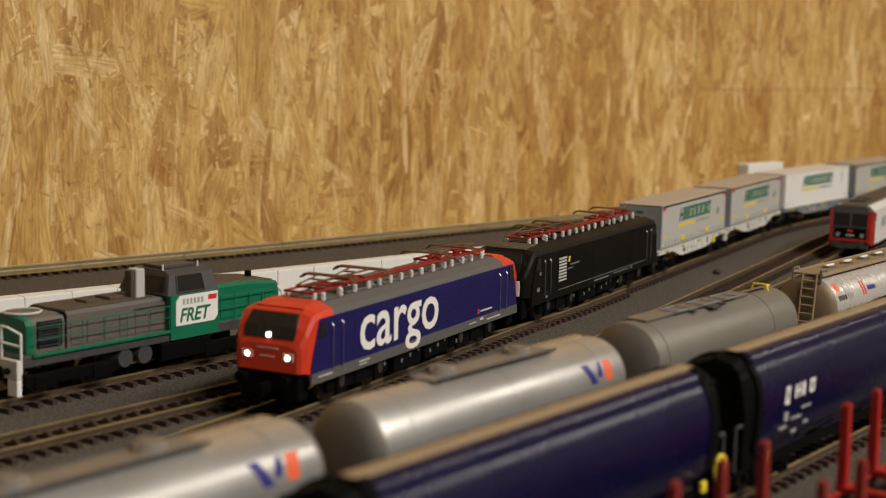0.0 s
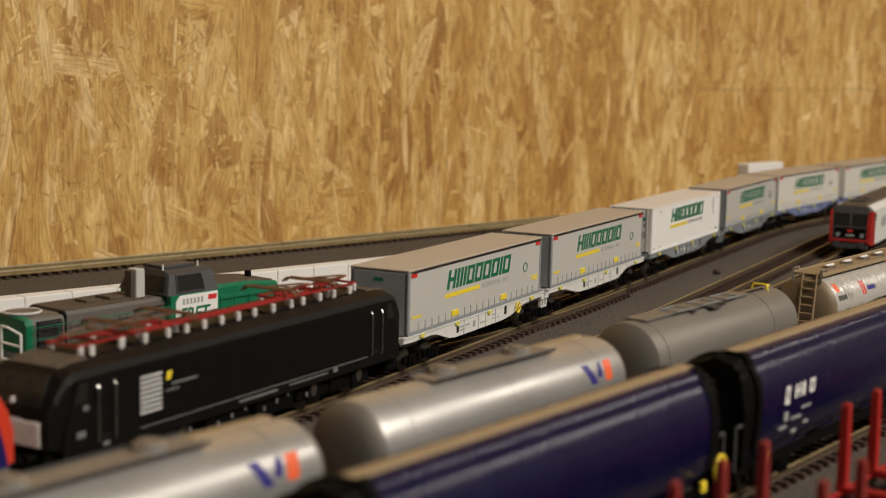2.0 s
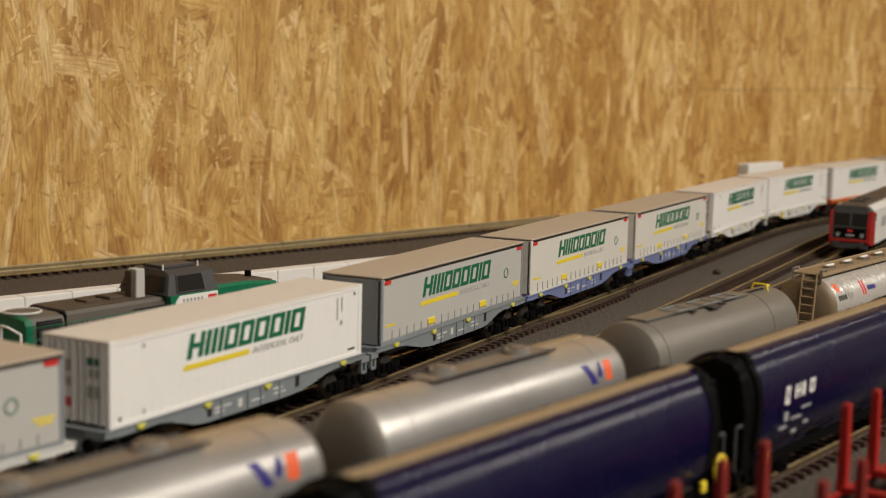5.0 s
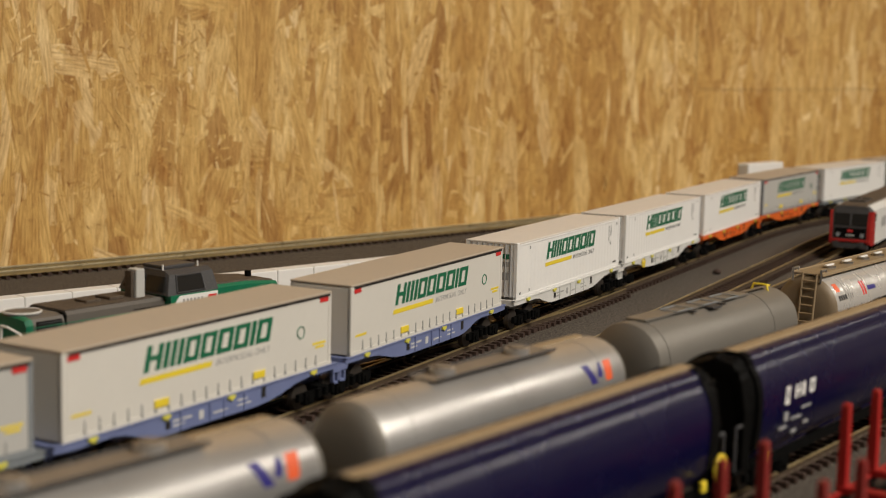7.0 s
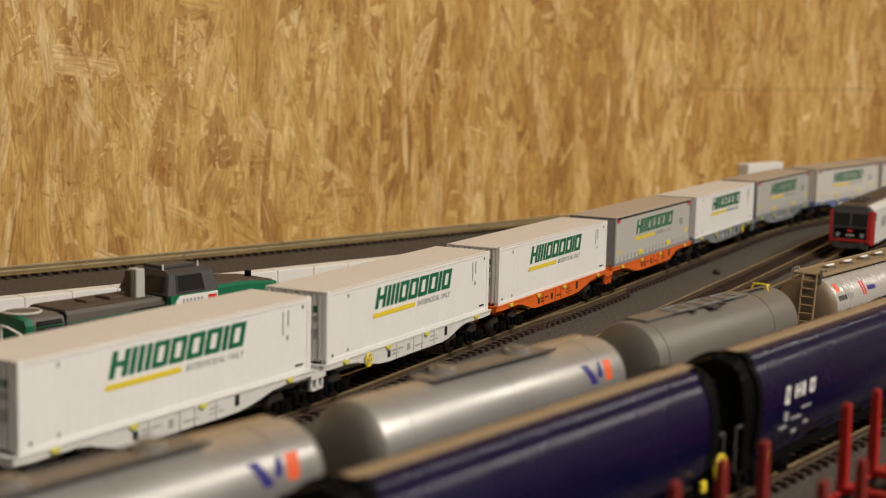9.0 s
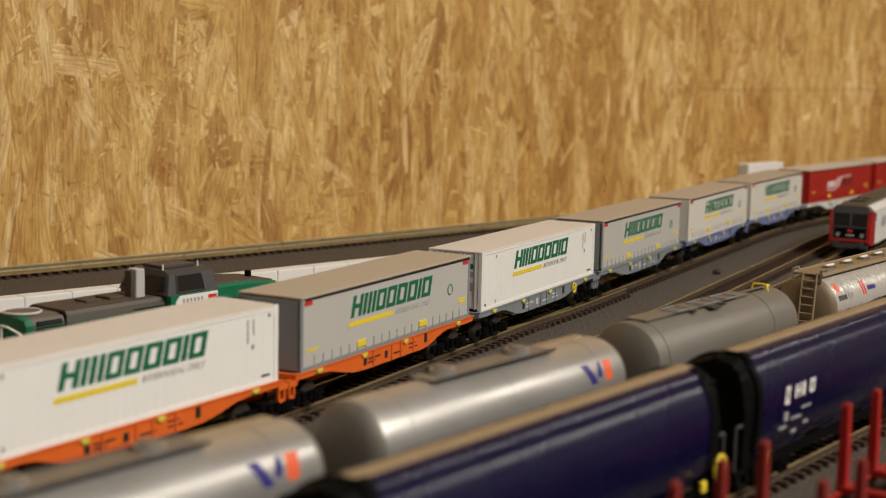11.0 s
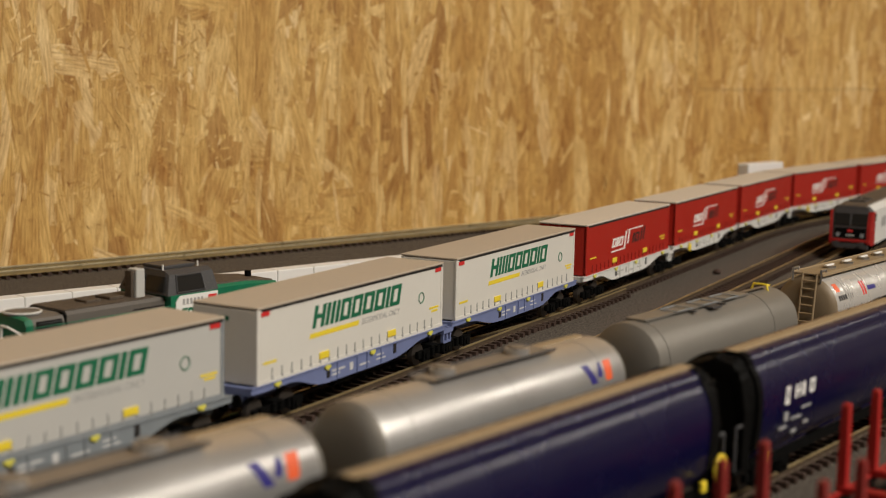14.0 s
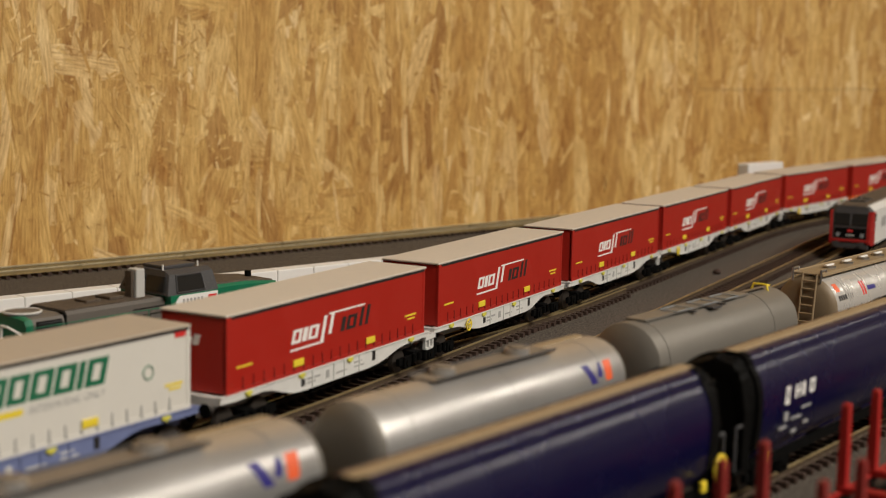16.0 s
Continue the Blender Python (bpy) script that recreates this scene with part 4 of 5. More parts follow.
# ---- put the train together ----
MOVERS = []   # (thing, place along the train at the start, half wheelbase)
SPEED = 0.1756
REAR = [0.4370, 0.6010, 0.7725, 0.9395, 1.1000, 1.2650, 1.4365, 1.6005, 1.7655, 1.9300, 2.0965, 2.2595, 2.4280, 2.5920, 2.7610, 2.9250, 3.0900, 3.2505, 3.4125, 3.5785, 3.7425]


def train():
    kinds = {
        "a": lambda w: curtain_box(PALE_GREY, MID_GREY, ROOF_CREAM, "green", "light grey curtain-side container with green mark on " + w, 75.0),
        "c": lambda w: curtain_box(CREAM, CREAM, ROOF_CREAM, "green", "cream white curtain-side container with green mark on " + w, 75.0),
        "b": lambda w: steel_box("white corrugated steel container with green mark on " + w),
        "r": lambda w: curtain_box(RED, RED, ROOF_PALE, "red", "red curtain-side container with cream roof on " + w, 75.0),
    }
    plan = [("a", WAGON_WHITE, "off-white"), ("a", WAGON_WHITE, "off-white"), ("b", WAGON_GREY, "blue-grey"), ("a", WAGON_GREY, "blue-grey"), ("c", WAGON_BLUE, "slate blue"), ("c", WAGON_BLUE, "slate blue"),
            ("b", WAGON_WHITE, "off-white"), ("b", WAGON_WHITE, "off-white"), ("b", WAGON_ORANGE, "orange"), ("a", WAGON_ORANGE, "orange"), ("b", WAGON_GREY, "blue-grey"), ("a", WAGON_GREY, "blue-grey"),
            ("c", WAGON_BLUE, "slate blue"), ("c", WAGON_BLUE, "slate blue")] + [("r", WAGON_WHITE, "off-white")] * 6 + [("r", WAGON_ORANGE, "orange")]
    made_box, made_wagon = {}, {}
    for i, ((kind, mat, word), rear) in enumerate(zip(plan, REAR)):
        c = rear - (0.0765 if kind == "b" else 0.0750)
        key = (kind, word)
        if key in made_box:
            box_ob = copy_thing(made_box[key], Matrix.Identity(4))
        else:
            box_ob = made_box[key] = kinds[kind](word + " wagon")
        flip = i % 2 == 1
        kit = (mat, flip, i in (0, 7, 10, 15, 17, 19))
        if kit in made_wagon:
            wag = copy_thing(made_wagon[kit], Matrix.Identity(4))
        else:
            wag = made_wagon[kit] = carrier(mat, word + " container wagon half with fish-belly sides" + (" and yellow brake wheel" if kit[2] else ""), flip, kit[2])
        MOVERS.append((box_ob, c, 0.060))
        MOVERS.append((wag, c, 0.060))
    a = electric_loco("electric_locomotive", "blue and red electric locomotive with lit headlights", LOCO_BLUE, ROOF_GREY, LOCO_RED, LOCO_RED, LOCO_GREY, True, "word")
    b = electric_loco("electric_locomotive", "black electric locomotive with red roof wiring", LOCO_BLACK, LOCO_BLACK, LOCO_BLACK, SOOT_BROWN, LOCO_BLACK, False, "print")
    MOVERS.append((a, -0.0500, 0.057))
    MOVERS.append((b, 0.1700, 0.057))


train()


def motions():
    for thing, c, half in MOVERS:
        rows = []
        for i in range(33):
            t = i * 0.5
            s = c - SPEED * t
            ax, ay, _ = MAIN.at(s - half)
            bx, by, _ = MAIN.at(s + half)
            rows.append((t, pose((ax + bx) / 2, (ay + by) / 2, RAIL, 0, 0, math.degrees(math.atan2(by - ay, bx - ax)))))
        walk(thing, rows)


# ---- standing things ----
# darker copy of the stake red; the shade on these stakes is in the colour
SHADED_RED = paint("shaded_red_paint", (0.20, 0.012, 0.010), 0.55, vary=0.15, dirt=0.1)


def stand(t, way, s):
    x, y, h = way.at(s)
    t.matrix_basis = pose(x, y, RAIL, 0, 0, h)
    return t


def tube(x0, x1, r, zc, bulge=3.0, n=40):
    """A tank barrel with dished ends, lying along x."""
    rows = [(x0 - bulge, r * 0.25), (x0 - bulge * 0.8, r * 0.6), (x0 - bulge * 0.4, r * 0.86), (x0, r * 0.985), (x0 + 0.8, r), (x1 - 0.8, r), (x1, r * 0.985), (x1 + bulge * 0.4, r * 0.86), (x1 + bulge * 0.8, r * 0.6), (x1 + bulge, r * 0.25)]
    return loft([[(x, rr * math.cos(2 * math.pi * i / n), zc + rr * math.sin(2 * math.pi * i / n)) for i in range(n)] for x, rr in rows])


def hoop(x, zc, r, t=0.35, n=40, w=0.8):
    return loft([[(xx, rr * math.cos(2 * math.pi * i / n), zc + rr * math.sin(2 * math.pi * i / n)) for i in range(n)] for xx, rr in ((x - w, r - 0.2), (x - w, r + t), (x + w, r + t), (x + w, r - 0.2))], caps=False)


def underframe(t, half, mat, bog):
    part("underframe", boxes((-half, half, -5, 5, 7.5, 10.5), (-half, -half + 5, -14, 14, 7.5, 10.8), (half - 5, half, -14, 14, 7.5, 10.8), (-half, half, -13.5, -12, 8.5, 10.2), (-half, half, 12, 13.5, 8.5, 10.2)), mat, t)
    for e in (-1, 1):
        bogie(t, e * bog, 20)
        for y in (-9.5, 9.5):
            bf = rods(1.0, [(e * half, y, 9.4), (e * (half + 5), y, 9.4)])
            rod(bf, (e * (half + 5), y, 9.4), (e * (half + 6), y, 9.4), 2.7, 14)
            part("buffer", bf, BLACK, t)


def wrap(x0, x1, a0, a1, zc, r, lean=0.0, n=6):
    """A thin painted patch on the near flank of a barrel, from a0 to a1 degrees above its middle."""
    rows = []
    for k in range(n + 1):
        a = radians(a0 + (a1 - a0) * k / n)
        d = lean * r * (a - radians(a0))
        rows.append([(x + d, -rr * math.cos(a), zc + rr * math.sin(a)) for x, rr in ((x0, r - 0.1), (x1, r - 0.1), (x1, r + 0.12), (x0, r + 0.12))])
    return loft(rows)


def tank_wagon(mat, label, half, dull=False):
    t = empty("tank_wagon", label, "tank wagon", "tank wagons in the yard")
    r, zc = (14.6, 25.6) if not dull else (15.2, 26.6)
    part("tank", tube(-half, half, r, zc), mat, t, "rounded metal tank barrel", smooth=True)
    for x in ((-half + 14, 0, half - 14) if not dull else (-half + 8, half - 24)):
        part("tank_band", hoop(x, zc, r, 0.18, w=0.5), mat, t)
    for x in (-half * 0.6, half * 0.6):
        part("saddle", boxes((x - 5, x + 5, -12, 12, 10, 14.5), bevel=0.5), BLACK, t)
    underframe(t, half + 4, BLACK, half - 20)
    if not dull:
        walk_l = half * 0.5
        part("walkway", boxes((-walk_l, walk_l, -5.5, 5.5, 40.4, 41.0), bevel=0.2), DUSTY_TOP, t, "dusty brown top walkway")
        part("walkway_edge", rods(0.4, [(-walk_l, -5.8, 41.3), (walk_l, -5.8, 41.3)], [(-walk_l, 5.8, 41.3), (walk_l, 5.8, 41.3)]), CAB_GREY, t)
        for x in (-walk_l * 0.7, walk_l * 0.55):
            part("filler_dome", rods(4.2, [(x, 0, 40.4), (x, 0, 43.0)], n=20), mat, t, "low filler dome")
            part("dome_lid", rods(3.2, [(x, 0, 43.0), (x, 0, 43.7)], n=20), DUSTY_TOP, t)
        part("top_strip", boxes((half * 0.45, half * 0.97, 3.0, 6.4, 39.4, 40.5), bevel=0.2), BEIGE, t)
        # same metal as the barrel; darker colour stands for the shade on the ends
        for e in (-1, 1):
            part("end_plate", loft([[(e * xx, rr * math.cos(k * math.pi / 16), zc + rr * math.sin(k * math.pi / 16)) for k in range(32)] for xx, rr in ((half - 2.0, 14.3), (half + 1.2, 14.3), (half + 3.0, 13.0), (half + 4.2, 9.6), (half + 4.8, 5.0))]), DULL_OR_SHADED_SILVER, t, "rounded silver tank end with its shade in the colour", smooth=True)
        part("violet_stroke", wrap(half - 22.5, half - 18.6, 9, 38, zc, r, -0.55), VIOLET_INK, t, "violet stroke of a mark")
        part("violet_stroke", wrap(half - 18.4, half - 15.6, 16, 37, zc, r, 0.45), VIOLET_INK, t, "violet stroke of a mark")
        part("orange_stroke", wrap(half - 14.0, half - 9.2, 9, 38, zc, r, 0.22), ORANGE_INK, t, "orange stroke of a mark")
    else:
        part("walkway", boxes((-half + 6, half - 30, -4.5, 4.5, 41.7, 42.6), bevel=0.2), DULL_OR_SHADED_SILVER, t, "grey top walkway")
        part("walkway_bracket", boxes((-22, -20, -7.5, 7.5, 41.3, 41.9), (4, 6, -7.5, 7.5, 41.3, 41.9), (-8, 0, -8.5, -4.5, 41.1, 41.9)), CAB_GREY, t)
        for x in (-28, -6, 14):
            part("hatch_frame", rods(0.28, [(x - 6, -6, 43.1), (x + 6, -6, 43.1), (x + 6, 2, 43.1), (x - 6, 2, 43.1), (x - 6, -6, 43.1)]), MID_GREY, t)
        dots = bmesh.new()
        for k in range(8):
            box(dots, half - 30 + k * 2.6, half - 28.6 + k * 2.6, -2.4, -1.4, 41.8, 42.4)
        part("top_rivet", dots, INK_BLACK, t)
        part("safety_hoop", rods(0.5, [(half - 9, -4, 41.1), (half - 9, -3, 43.7), (half - 9, 3, 43.7), (half - 9, 4, 41.1)], [(half - 9, -3, 43.7), (half - 6, -3, 43.1)]), YELLOW, t, "yellow safety hoop")
    return t


def platform_tank():
    """Polished tank with an end tinted tan as a reflection, roof walkway, ladder and filler lids."""
    t = empty("tank_wagon", "polished silver tank wagon with tan ladder and roof walkway", "tank wagon", "tank wagons in the yard")
    r, zc, half, n = 15.5, 26.2, 84, 40
    ring = lambda x, rr: [(x, rr * math.cos(2 * math.pi * i / n), zc + rr * math.sin(2 * math.pi * i / n)) for i in range(n)]
    part("tank", loft([ring(-half + 5, r), ring(half - 12, r)]), BRIGHT_SILVER, t, "mirror-bright tank barrel", smooth=True)
    # polished like the barrel; the tan reflection is put in as colour
    part("end_cone", loft([ring(-half + 1.6, r * 0.5), ring(-half + 2.4, r * 0.78), ring(-half + 3.4, r * 0.93), ring(-half + 5, r)]), TAN, t, "dished silver end coloured tan as a reflection", smooth=True)
    part("end_cone", loft([ring(half, r * 0.62), ring(half - 12, r)]), BRIGHT_SILVER, t, smooth=True)
    for x in (-half + 19, -half + 21.5, -half + 24, -40, -8, 30):
        part("tank_band", hoop(x, zc, r, 0.25, w=0.5), BRIGHT_SILVER, t)
    part("walkway", boxes((-half + 4, half - 6, -7.0, 7.0, 42.2, 43.0), bevel=0.2), TAN, t, "tan roof walkway")
    for y in (-7.2, 7.2):
        part("walkway_rim", boxes((-half + 4, half - 6, y - 0.4, y + 0.4, 41.9, 43.6), bevel=0.15), BEIGE, t)
    for x in (-half + 30, -half + 52, -half + 74, 10, 34):
        lid = rods(3.2, [(x, 0, 43.0), (x, 0, 44.2)], n=18)
        part("filler_lid", lid, CHROME, t, "bright filler lid")
        part("lid_bar", boxes((x - 4.6, x + 4.6, -0.6, 0.6, 44.2, 44.8)), INK_WHITE, t)
    for y in (-7.0, 7.0):
        part("corner_rail", rods(0.6, [(-half + 3, y, 39), (-half + 3, y, 44.8), (-half + 9, y, 44.8), (-half + 9, y, 42.6)], n=8), CHROME, t, "bright corner rail")
    lad = [[(-half - 2.5, y, 9), (-half + 2, y, 43.6)] for y in (-5.5, 1.5)]
    part("ladder", rods(0.5, *lad, *[[(-half - 2.5 + 4.5 * k / 9, -5.5, 9 + 34.6 * k / 9), (-half - 2.5 + 4.5 * k / 9, 1.5, 9 + 34.6 * k / 9)] for k in range(1, 9)], n=6), BEIGE, t, "tan end ladder")
    part("orange_disc", wrap(-half + 8.4, -half + 12.8, 33, 50, zc, r), ORANGE_INK, t, "orange round mark")
    for k in range(7):
        part("black_block", wrap(-half + 8.6 + k * 2.5, -half + 10.3 + k * 2.5, 17, 26, zc, r), INK_BLACK, t, "small dark block of a mark")
    for x in (38, 41):
        part("red_stripe", wrap(-half + x, -half + x + 1.5, 16, 42, zc, r), RED_TAG, t)
    part("blue_print", wrap(-half + 44, -half + 55, 22, 30, zc, r), VIOLET_INK, t)
    underframe(t, half + 3, BLACK, half - 22)
    return t


def hopper_wagon(label):
    """Navy hopper: barrel-sided body under a beige hatch strip, black end frames and platforms."""
    t = empty("hopper_wagon", label, "hopper wagon", "hopper wagons in the yard")
    half = 80
    side = [(9.0, 9.5), (14.6, 16.0), (15.6, 24.0), (15.75, 30.0), (15.5, 34.0), (14.8, 37.4), (13.7, 40.0), (12.4, 42.0), (11.5, 43.1), (11.45, 43.7), (11.2, 44.6), (10.7, 45.5), (9.9, 46.2), (8.8, 46.7), (7.4, 47.0), (3.0, 47.0), (1.6, 46.2)]
    back = [(3.0, 45.6), (6.0, 44.2), (9.0, 42.2), (12.0, 39.4), (14.4, 35.6), (15.6, 30.0), (15.6, 24.0), (14.6, 16.0), (9.0, 9.5)]
    prof = [(-y, z) for y, z in side] + back
    part("body", loft([[(x, y, z) for y, z in prof] for x in (-half, half)]), NAVY, t, "glossy navy barrel body", smooth=True)
    part("hatch_strip", boxes((-half - 1, half + 1, -7.4, -2.6, 46.8, 47.8), bevel=0.4), BEIGE, t, "beige hatch strip along the roof")
    for x in (-60, -30, 0, 30, 60):
        part("hatch_hinge", boxes((x - 1, x + 1, -2.8, -1.8, 46.2, 47.2), bevel=0.2), BEIGE, t)
    for x in (-half + 0.4, half - 0.4):
        part("end_rim", loft([[(xx, y * 1.025, 9.5 + (z - 9.5) * 1.015) for y, z in prof] for xx in (x - 1.8, x + 1.8)]), BLACK, t, "black end rim")
    for e in (-1, 1):
        part("end_wall", loft([[(e * xx, y * k, z0 + (z - 9.5) * k) for y, z in prof] for xx, k, z0 in ((half + 0.6, 0.97, 10.0), (half + 4.0, 0.90, 12.5), (half + 7.0, 0.8, 15.0))]), BLACK, t)
        part("end_platform", boxes((min(e * half, e * (half + 13)), max(e * half, e * (half + 13)), -14, 14, 9.2, 10.4)), BLACK, t)
        part("end_rail", rods(0.55, [(e * (half + 12), -13.4, 10), (e * (half + 12), -13.4, 25), (e * (half + 5), -13.4, 25), (e * (half + 5), -13.4, 10)], [(e * (half + 12), 13.4, 10), (e * (half + 12), 13.4, 25), (e * (half + 5), 13.4, 25)], n=8), CAB_GREY, t, "grey end handrail")
        part("end_ladder", rods(0.5, [(e * (half + 5), -8, 10), (e * (half + 3), -8, 47)], [(e * (half + 5), -3, 10), (e * (half + 3), -3, 47)], *[[(e * (half + 4.4), -8, 14 + k * 4.4), (e * (half + 4.4), -3, 14 + k * 4.4)] for k in range(8)], n=6), BLACK, t)
        arch = [(-14.6, 10), (-15.0, 30), (-13.2, 41), (-9.5, 46.2), (-3, 47.6), (6, 44.6), (11.4, 40), (15.0, 30), (14.6, 10)]
        part("end_arch", loft([[(e * xx, y * k, 10 + (z - 10) * k) for xx, k in ((half + 3.0, 0.98), (half + 7.5, 0.95), (half + 7.5, 0.84), (half + 3.0, 0.88))] for y, z in arch]), BLACK, t, "black end arch")
        for y, z in ((-11, 42.6), (-3, 46.2), (9, 41.4)):
            part("arch_stay", rods(0.9, [(e * half, y, z), (e * (half + 8), y, z - 0.6)], n=8), BLACK, t)
        part("end_grip", boxes((min(e * (half - 8), e * (half - 5)), max(e * (half - 8), e * (half - 5)), -16.9, -15.4, 10.5, 14.0), bevel=0.4), YELLOW, t, "yellow grip")
    wheel = bmesh.new()
    for i in range(18):
        a, b = i / 18 * 2 * math.pi, (i + 1) / 18 * 2 * math.pi
        rod(wheel, (half + 6 + 3.6 * math.cos(a), -15.6, 15 + 4.4 * math.sin(a)), (half + 6 + 3.6 * math.cos(b), -15.6, 15 + 4.4 * math.sin(b)), 0.8, 6)
    rod(wheel, (half + 6, -15.2, 15), (half + 6, -15.9, 15), 3.4, 18)
    part("brake_wheel", wheel, YELLOW, t, "yellow hand brake wheel")
    y = -15.75
    part("white_mark", bars(-60, -56.4, 27.2, 33.4, y - 0.05, 0.1, "frame"), INK_WHITE, t, "white emblem")
    for x0, kind in ((-52, "cross"), (-46, "solid"), (-40, "frame")):
        part("white_block", bars(x0, x0 + (4.4 if kind != "solid" else 2.2), 28.2, 33.0, y - 0.05, 0.1, kind), INK_WHITE, t, "white block of the mark")
    for r in ((-60, -57, 21.5, 24.5), (-54, -46, 21, 21.7), (-64, -58, 19.2, 19.9), (-46, -38, 23.6, 24.2), (-54, -50, 16.4, 17.4), (-44, -40, 18, 18.8)):
        part("side_print", slabs([r], -15.5, 0.4), INK_GREY, t, "unreadable small print")
    part("underframe", boxes((-half - 13, half + 13, -5, 5, 7, 9.4), (-half, half, -14.4, -12.8, 8, 11), (-half, half, 12.8, 14.4, 8, 11)), BLACK, t)
    for x in (-40, 0, 40):
        part("outlet_chute", loft([[(x - 14, -10, 10), (x + 14, -10, 10), (x + 14, 10, 10), (x - 14, 10, 10)], [(x - 7, -7, 4), (x + 7, -7, 4), (x + 7, 7, 4), (x - 7, 7, 4)]]), NAVY, t)
    for e in (-1, 1):
        bogie(t, e * 66, 20)
        for yb in (-9.5, 9.5):
            part("buffer", rod(rods(1.0, [(e * (half + 13), yb, 9.4), (e * (half + 17.5), yb, 9.4)]), (e * (half + 17), yb, 9.4), (e * (half + 18), yb, 9.4), 2.7, 14), BLACK, t)
    return t


def stake_wagon(label, mat, spots, half):
    """Flat wagon with bolsters and upright stakes."""
    t = empty("stake_wagon", label, "flat wagon", "stake wagons in the yard")
    part("deck", boxes((-half, half, -13.0, 13.0, 8.0, 9.4), (-half, half, -4, 4, 5.5, 8)), BLACK, t, "dark flat deck")
    for y0, y1 in ((-15, -13.2), (13.2, 15)):
        part("side_sill", boxes((-half, half, y0, y1, 7.6, 10.2), bevel=0.2), mat, t, "red side sill")
    for x in spots:
        part("bolster", boxes((x - 2.2, x + 2.2, -14.8, 14.8, 9.4, 12.0), bevel=0.4), mat, t, "red cross bolster")
        for y in (-14.0, 14.0):
            st = loft([[(x - a, y - b, z), (x + a, y - b, z), (x + a, y + b, z), (x - a, y + b, z)] for a, b, z in ((1.7, 1.4, 10), (1.7, 1.4, 20), (1.4, 1.1, 37.2), (1.0, 0.8, 38))])
            part("stake", st, mat, t, "tall red stake")
    for e in (-1, 1):
        bogie(t, e * (half - 30), 20)
        for y in (-9.5, 9.5):
            part("buffer", rod(rods(1.0, [(e * half, y, 8.6), (e * (half + 5), y, 8.6)]), (e * (half + 5), y, 8.6), (e * (half + 6), y, 8.6), 2.7, 14), BLACK, t)
    return t


def shunter():
    """Green and grey diesel shunter with a tall cab."""
    t = empty("diesel_shunter", "green and grey diesel shunter with white side panel", "locomotive")
    part("frame", boxes((-68, 83, -15.5, 15.5, 13.0, 17.6), bevel=0.3), CAB_GREY, t, "grey frame")
    part("walkway_edge", boxes((-63, 12, -16.6, -15.4, 16.8, 18.2), bevel=0.2), SHUNT_GREEN, t, "green walkway edge")
    # front hood
    nose = [(-12.6, 17.6), (-12.6, 29.4), (-11.4, 31.6), (-7, 32.4), (7, 32.4), (11.4, 31.6), (12.6, 29.4), (12.6, 17.6)]
    part("nose", loft([[(x, y * k, z - d) for y, z in nose] for x, k, d in ((-63.2, 0.95, 0.5), (-62, 1, 0), (-60, 1, 0))]), SHUNT_GREEN, t, "green nose")
    part("radiator_box", loft([[(x, y * 1.0, z) for y, z in nose] for x in (-60, -44.5)]), HOOD_GREY, t)
    part("radiator_grille", boxes((-58.5, -46, -13.0, -12.4, 19.5, 30.5)), BLACK, t, "dark radiator grille")
    grille = bmesh.new()
    for k in range(9):
        box(grille, -58, -46.5, -13.3, -12.9, 20.2 + k * 1.15, 20.7 + k * 1.15)
    part("grille_slats", grille, CAB_GREY, t)
    part("roof_fan", rods(7.2, [(-56, 0, 31.8), (-56, 0, 33.2)], n=28), HOOD_GREY, t, "round roof fan")
    fan = bmesh.new()
    for i in range(24):
        a, b = i / 24 * 2 * math.pi, (i + 1) / 24 * 2 * math.pi
        rod(fan, (-56 + 7.6 * math.cos(a), 7.6 * math.sin(a), 33.2), (-56 + 7.6 * math.cos(b), 7.6 * math.sin(b), 33.2), 0.5, 5)
    bmesh.ops.remove_doubles(fan, verts=fan.verts, dist=0.0004)
    part("fan_ring", fan, WAGON_WHITE, t, "pale fan ring")
    hood = [(-12.6, 17.6), (-12.6, 31.4), (-11.4, 32.8), (11.4, 32.8), (12.6, 31.4), (12.6, 17.6)]
    part("engine_hood", loft([[(x, y, z) for y, z in hood] for x in (-43.2, 11.5)]), HOOD_GREY, t, "grey engine hood")
    part("hood_gap", loft([[(x, y * 0.96, z - 0.3) for y, z in hood] for x in (-44.5, -43.2)]), BLACK, t)
    part("hood_roof", boxes((-43, 6, -10.8, 10.8, 32.7, 33.3), (-26, -18, -4, 4, 33.2, 34.4), (-14, -6, -5, 5, 33.2, 34.6), bevel=0.3), SOOT_BROWN, t, "sooty brown hood roof")
    for k in range(6):
        part("hood_door", boxes((-41.5 + k * 8.7, -33.6 + k * 8.7, -13.0, -12.5, 18.6, 28.4), bevel=0.15), HOOD_GREY, t)
    part("hood_seam", boxes((-8, 11, -12.9, -12.5, 29.0, 29.3)), BLACK, t)
    part("exhaust_pipe", boxes((-1.8, 3.2, -8.0, -2.0, 32.6, 45.8), bevel=0.5), LIGHT_GREY, t, "silver square exhaust pipe")
    part("exhaust_side", boxes((-3.4, -1.8, -6.4, -2.0, 32.6, 45.0), bevel=0.4), SOOT_BROWN, t)
    # cab
    cab_low = [(-16.6, 13.5), (-16.6, 33.5), (16.6, 33.5), (16.6, 13.5)]
    part("cab_body", loft([[(x, y, z) for y, z in cab_low] for x in (10.5, 39.5)]), SHUNT_GREEN, t, "green lower cab")
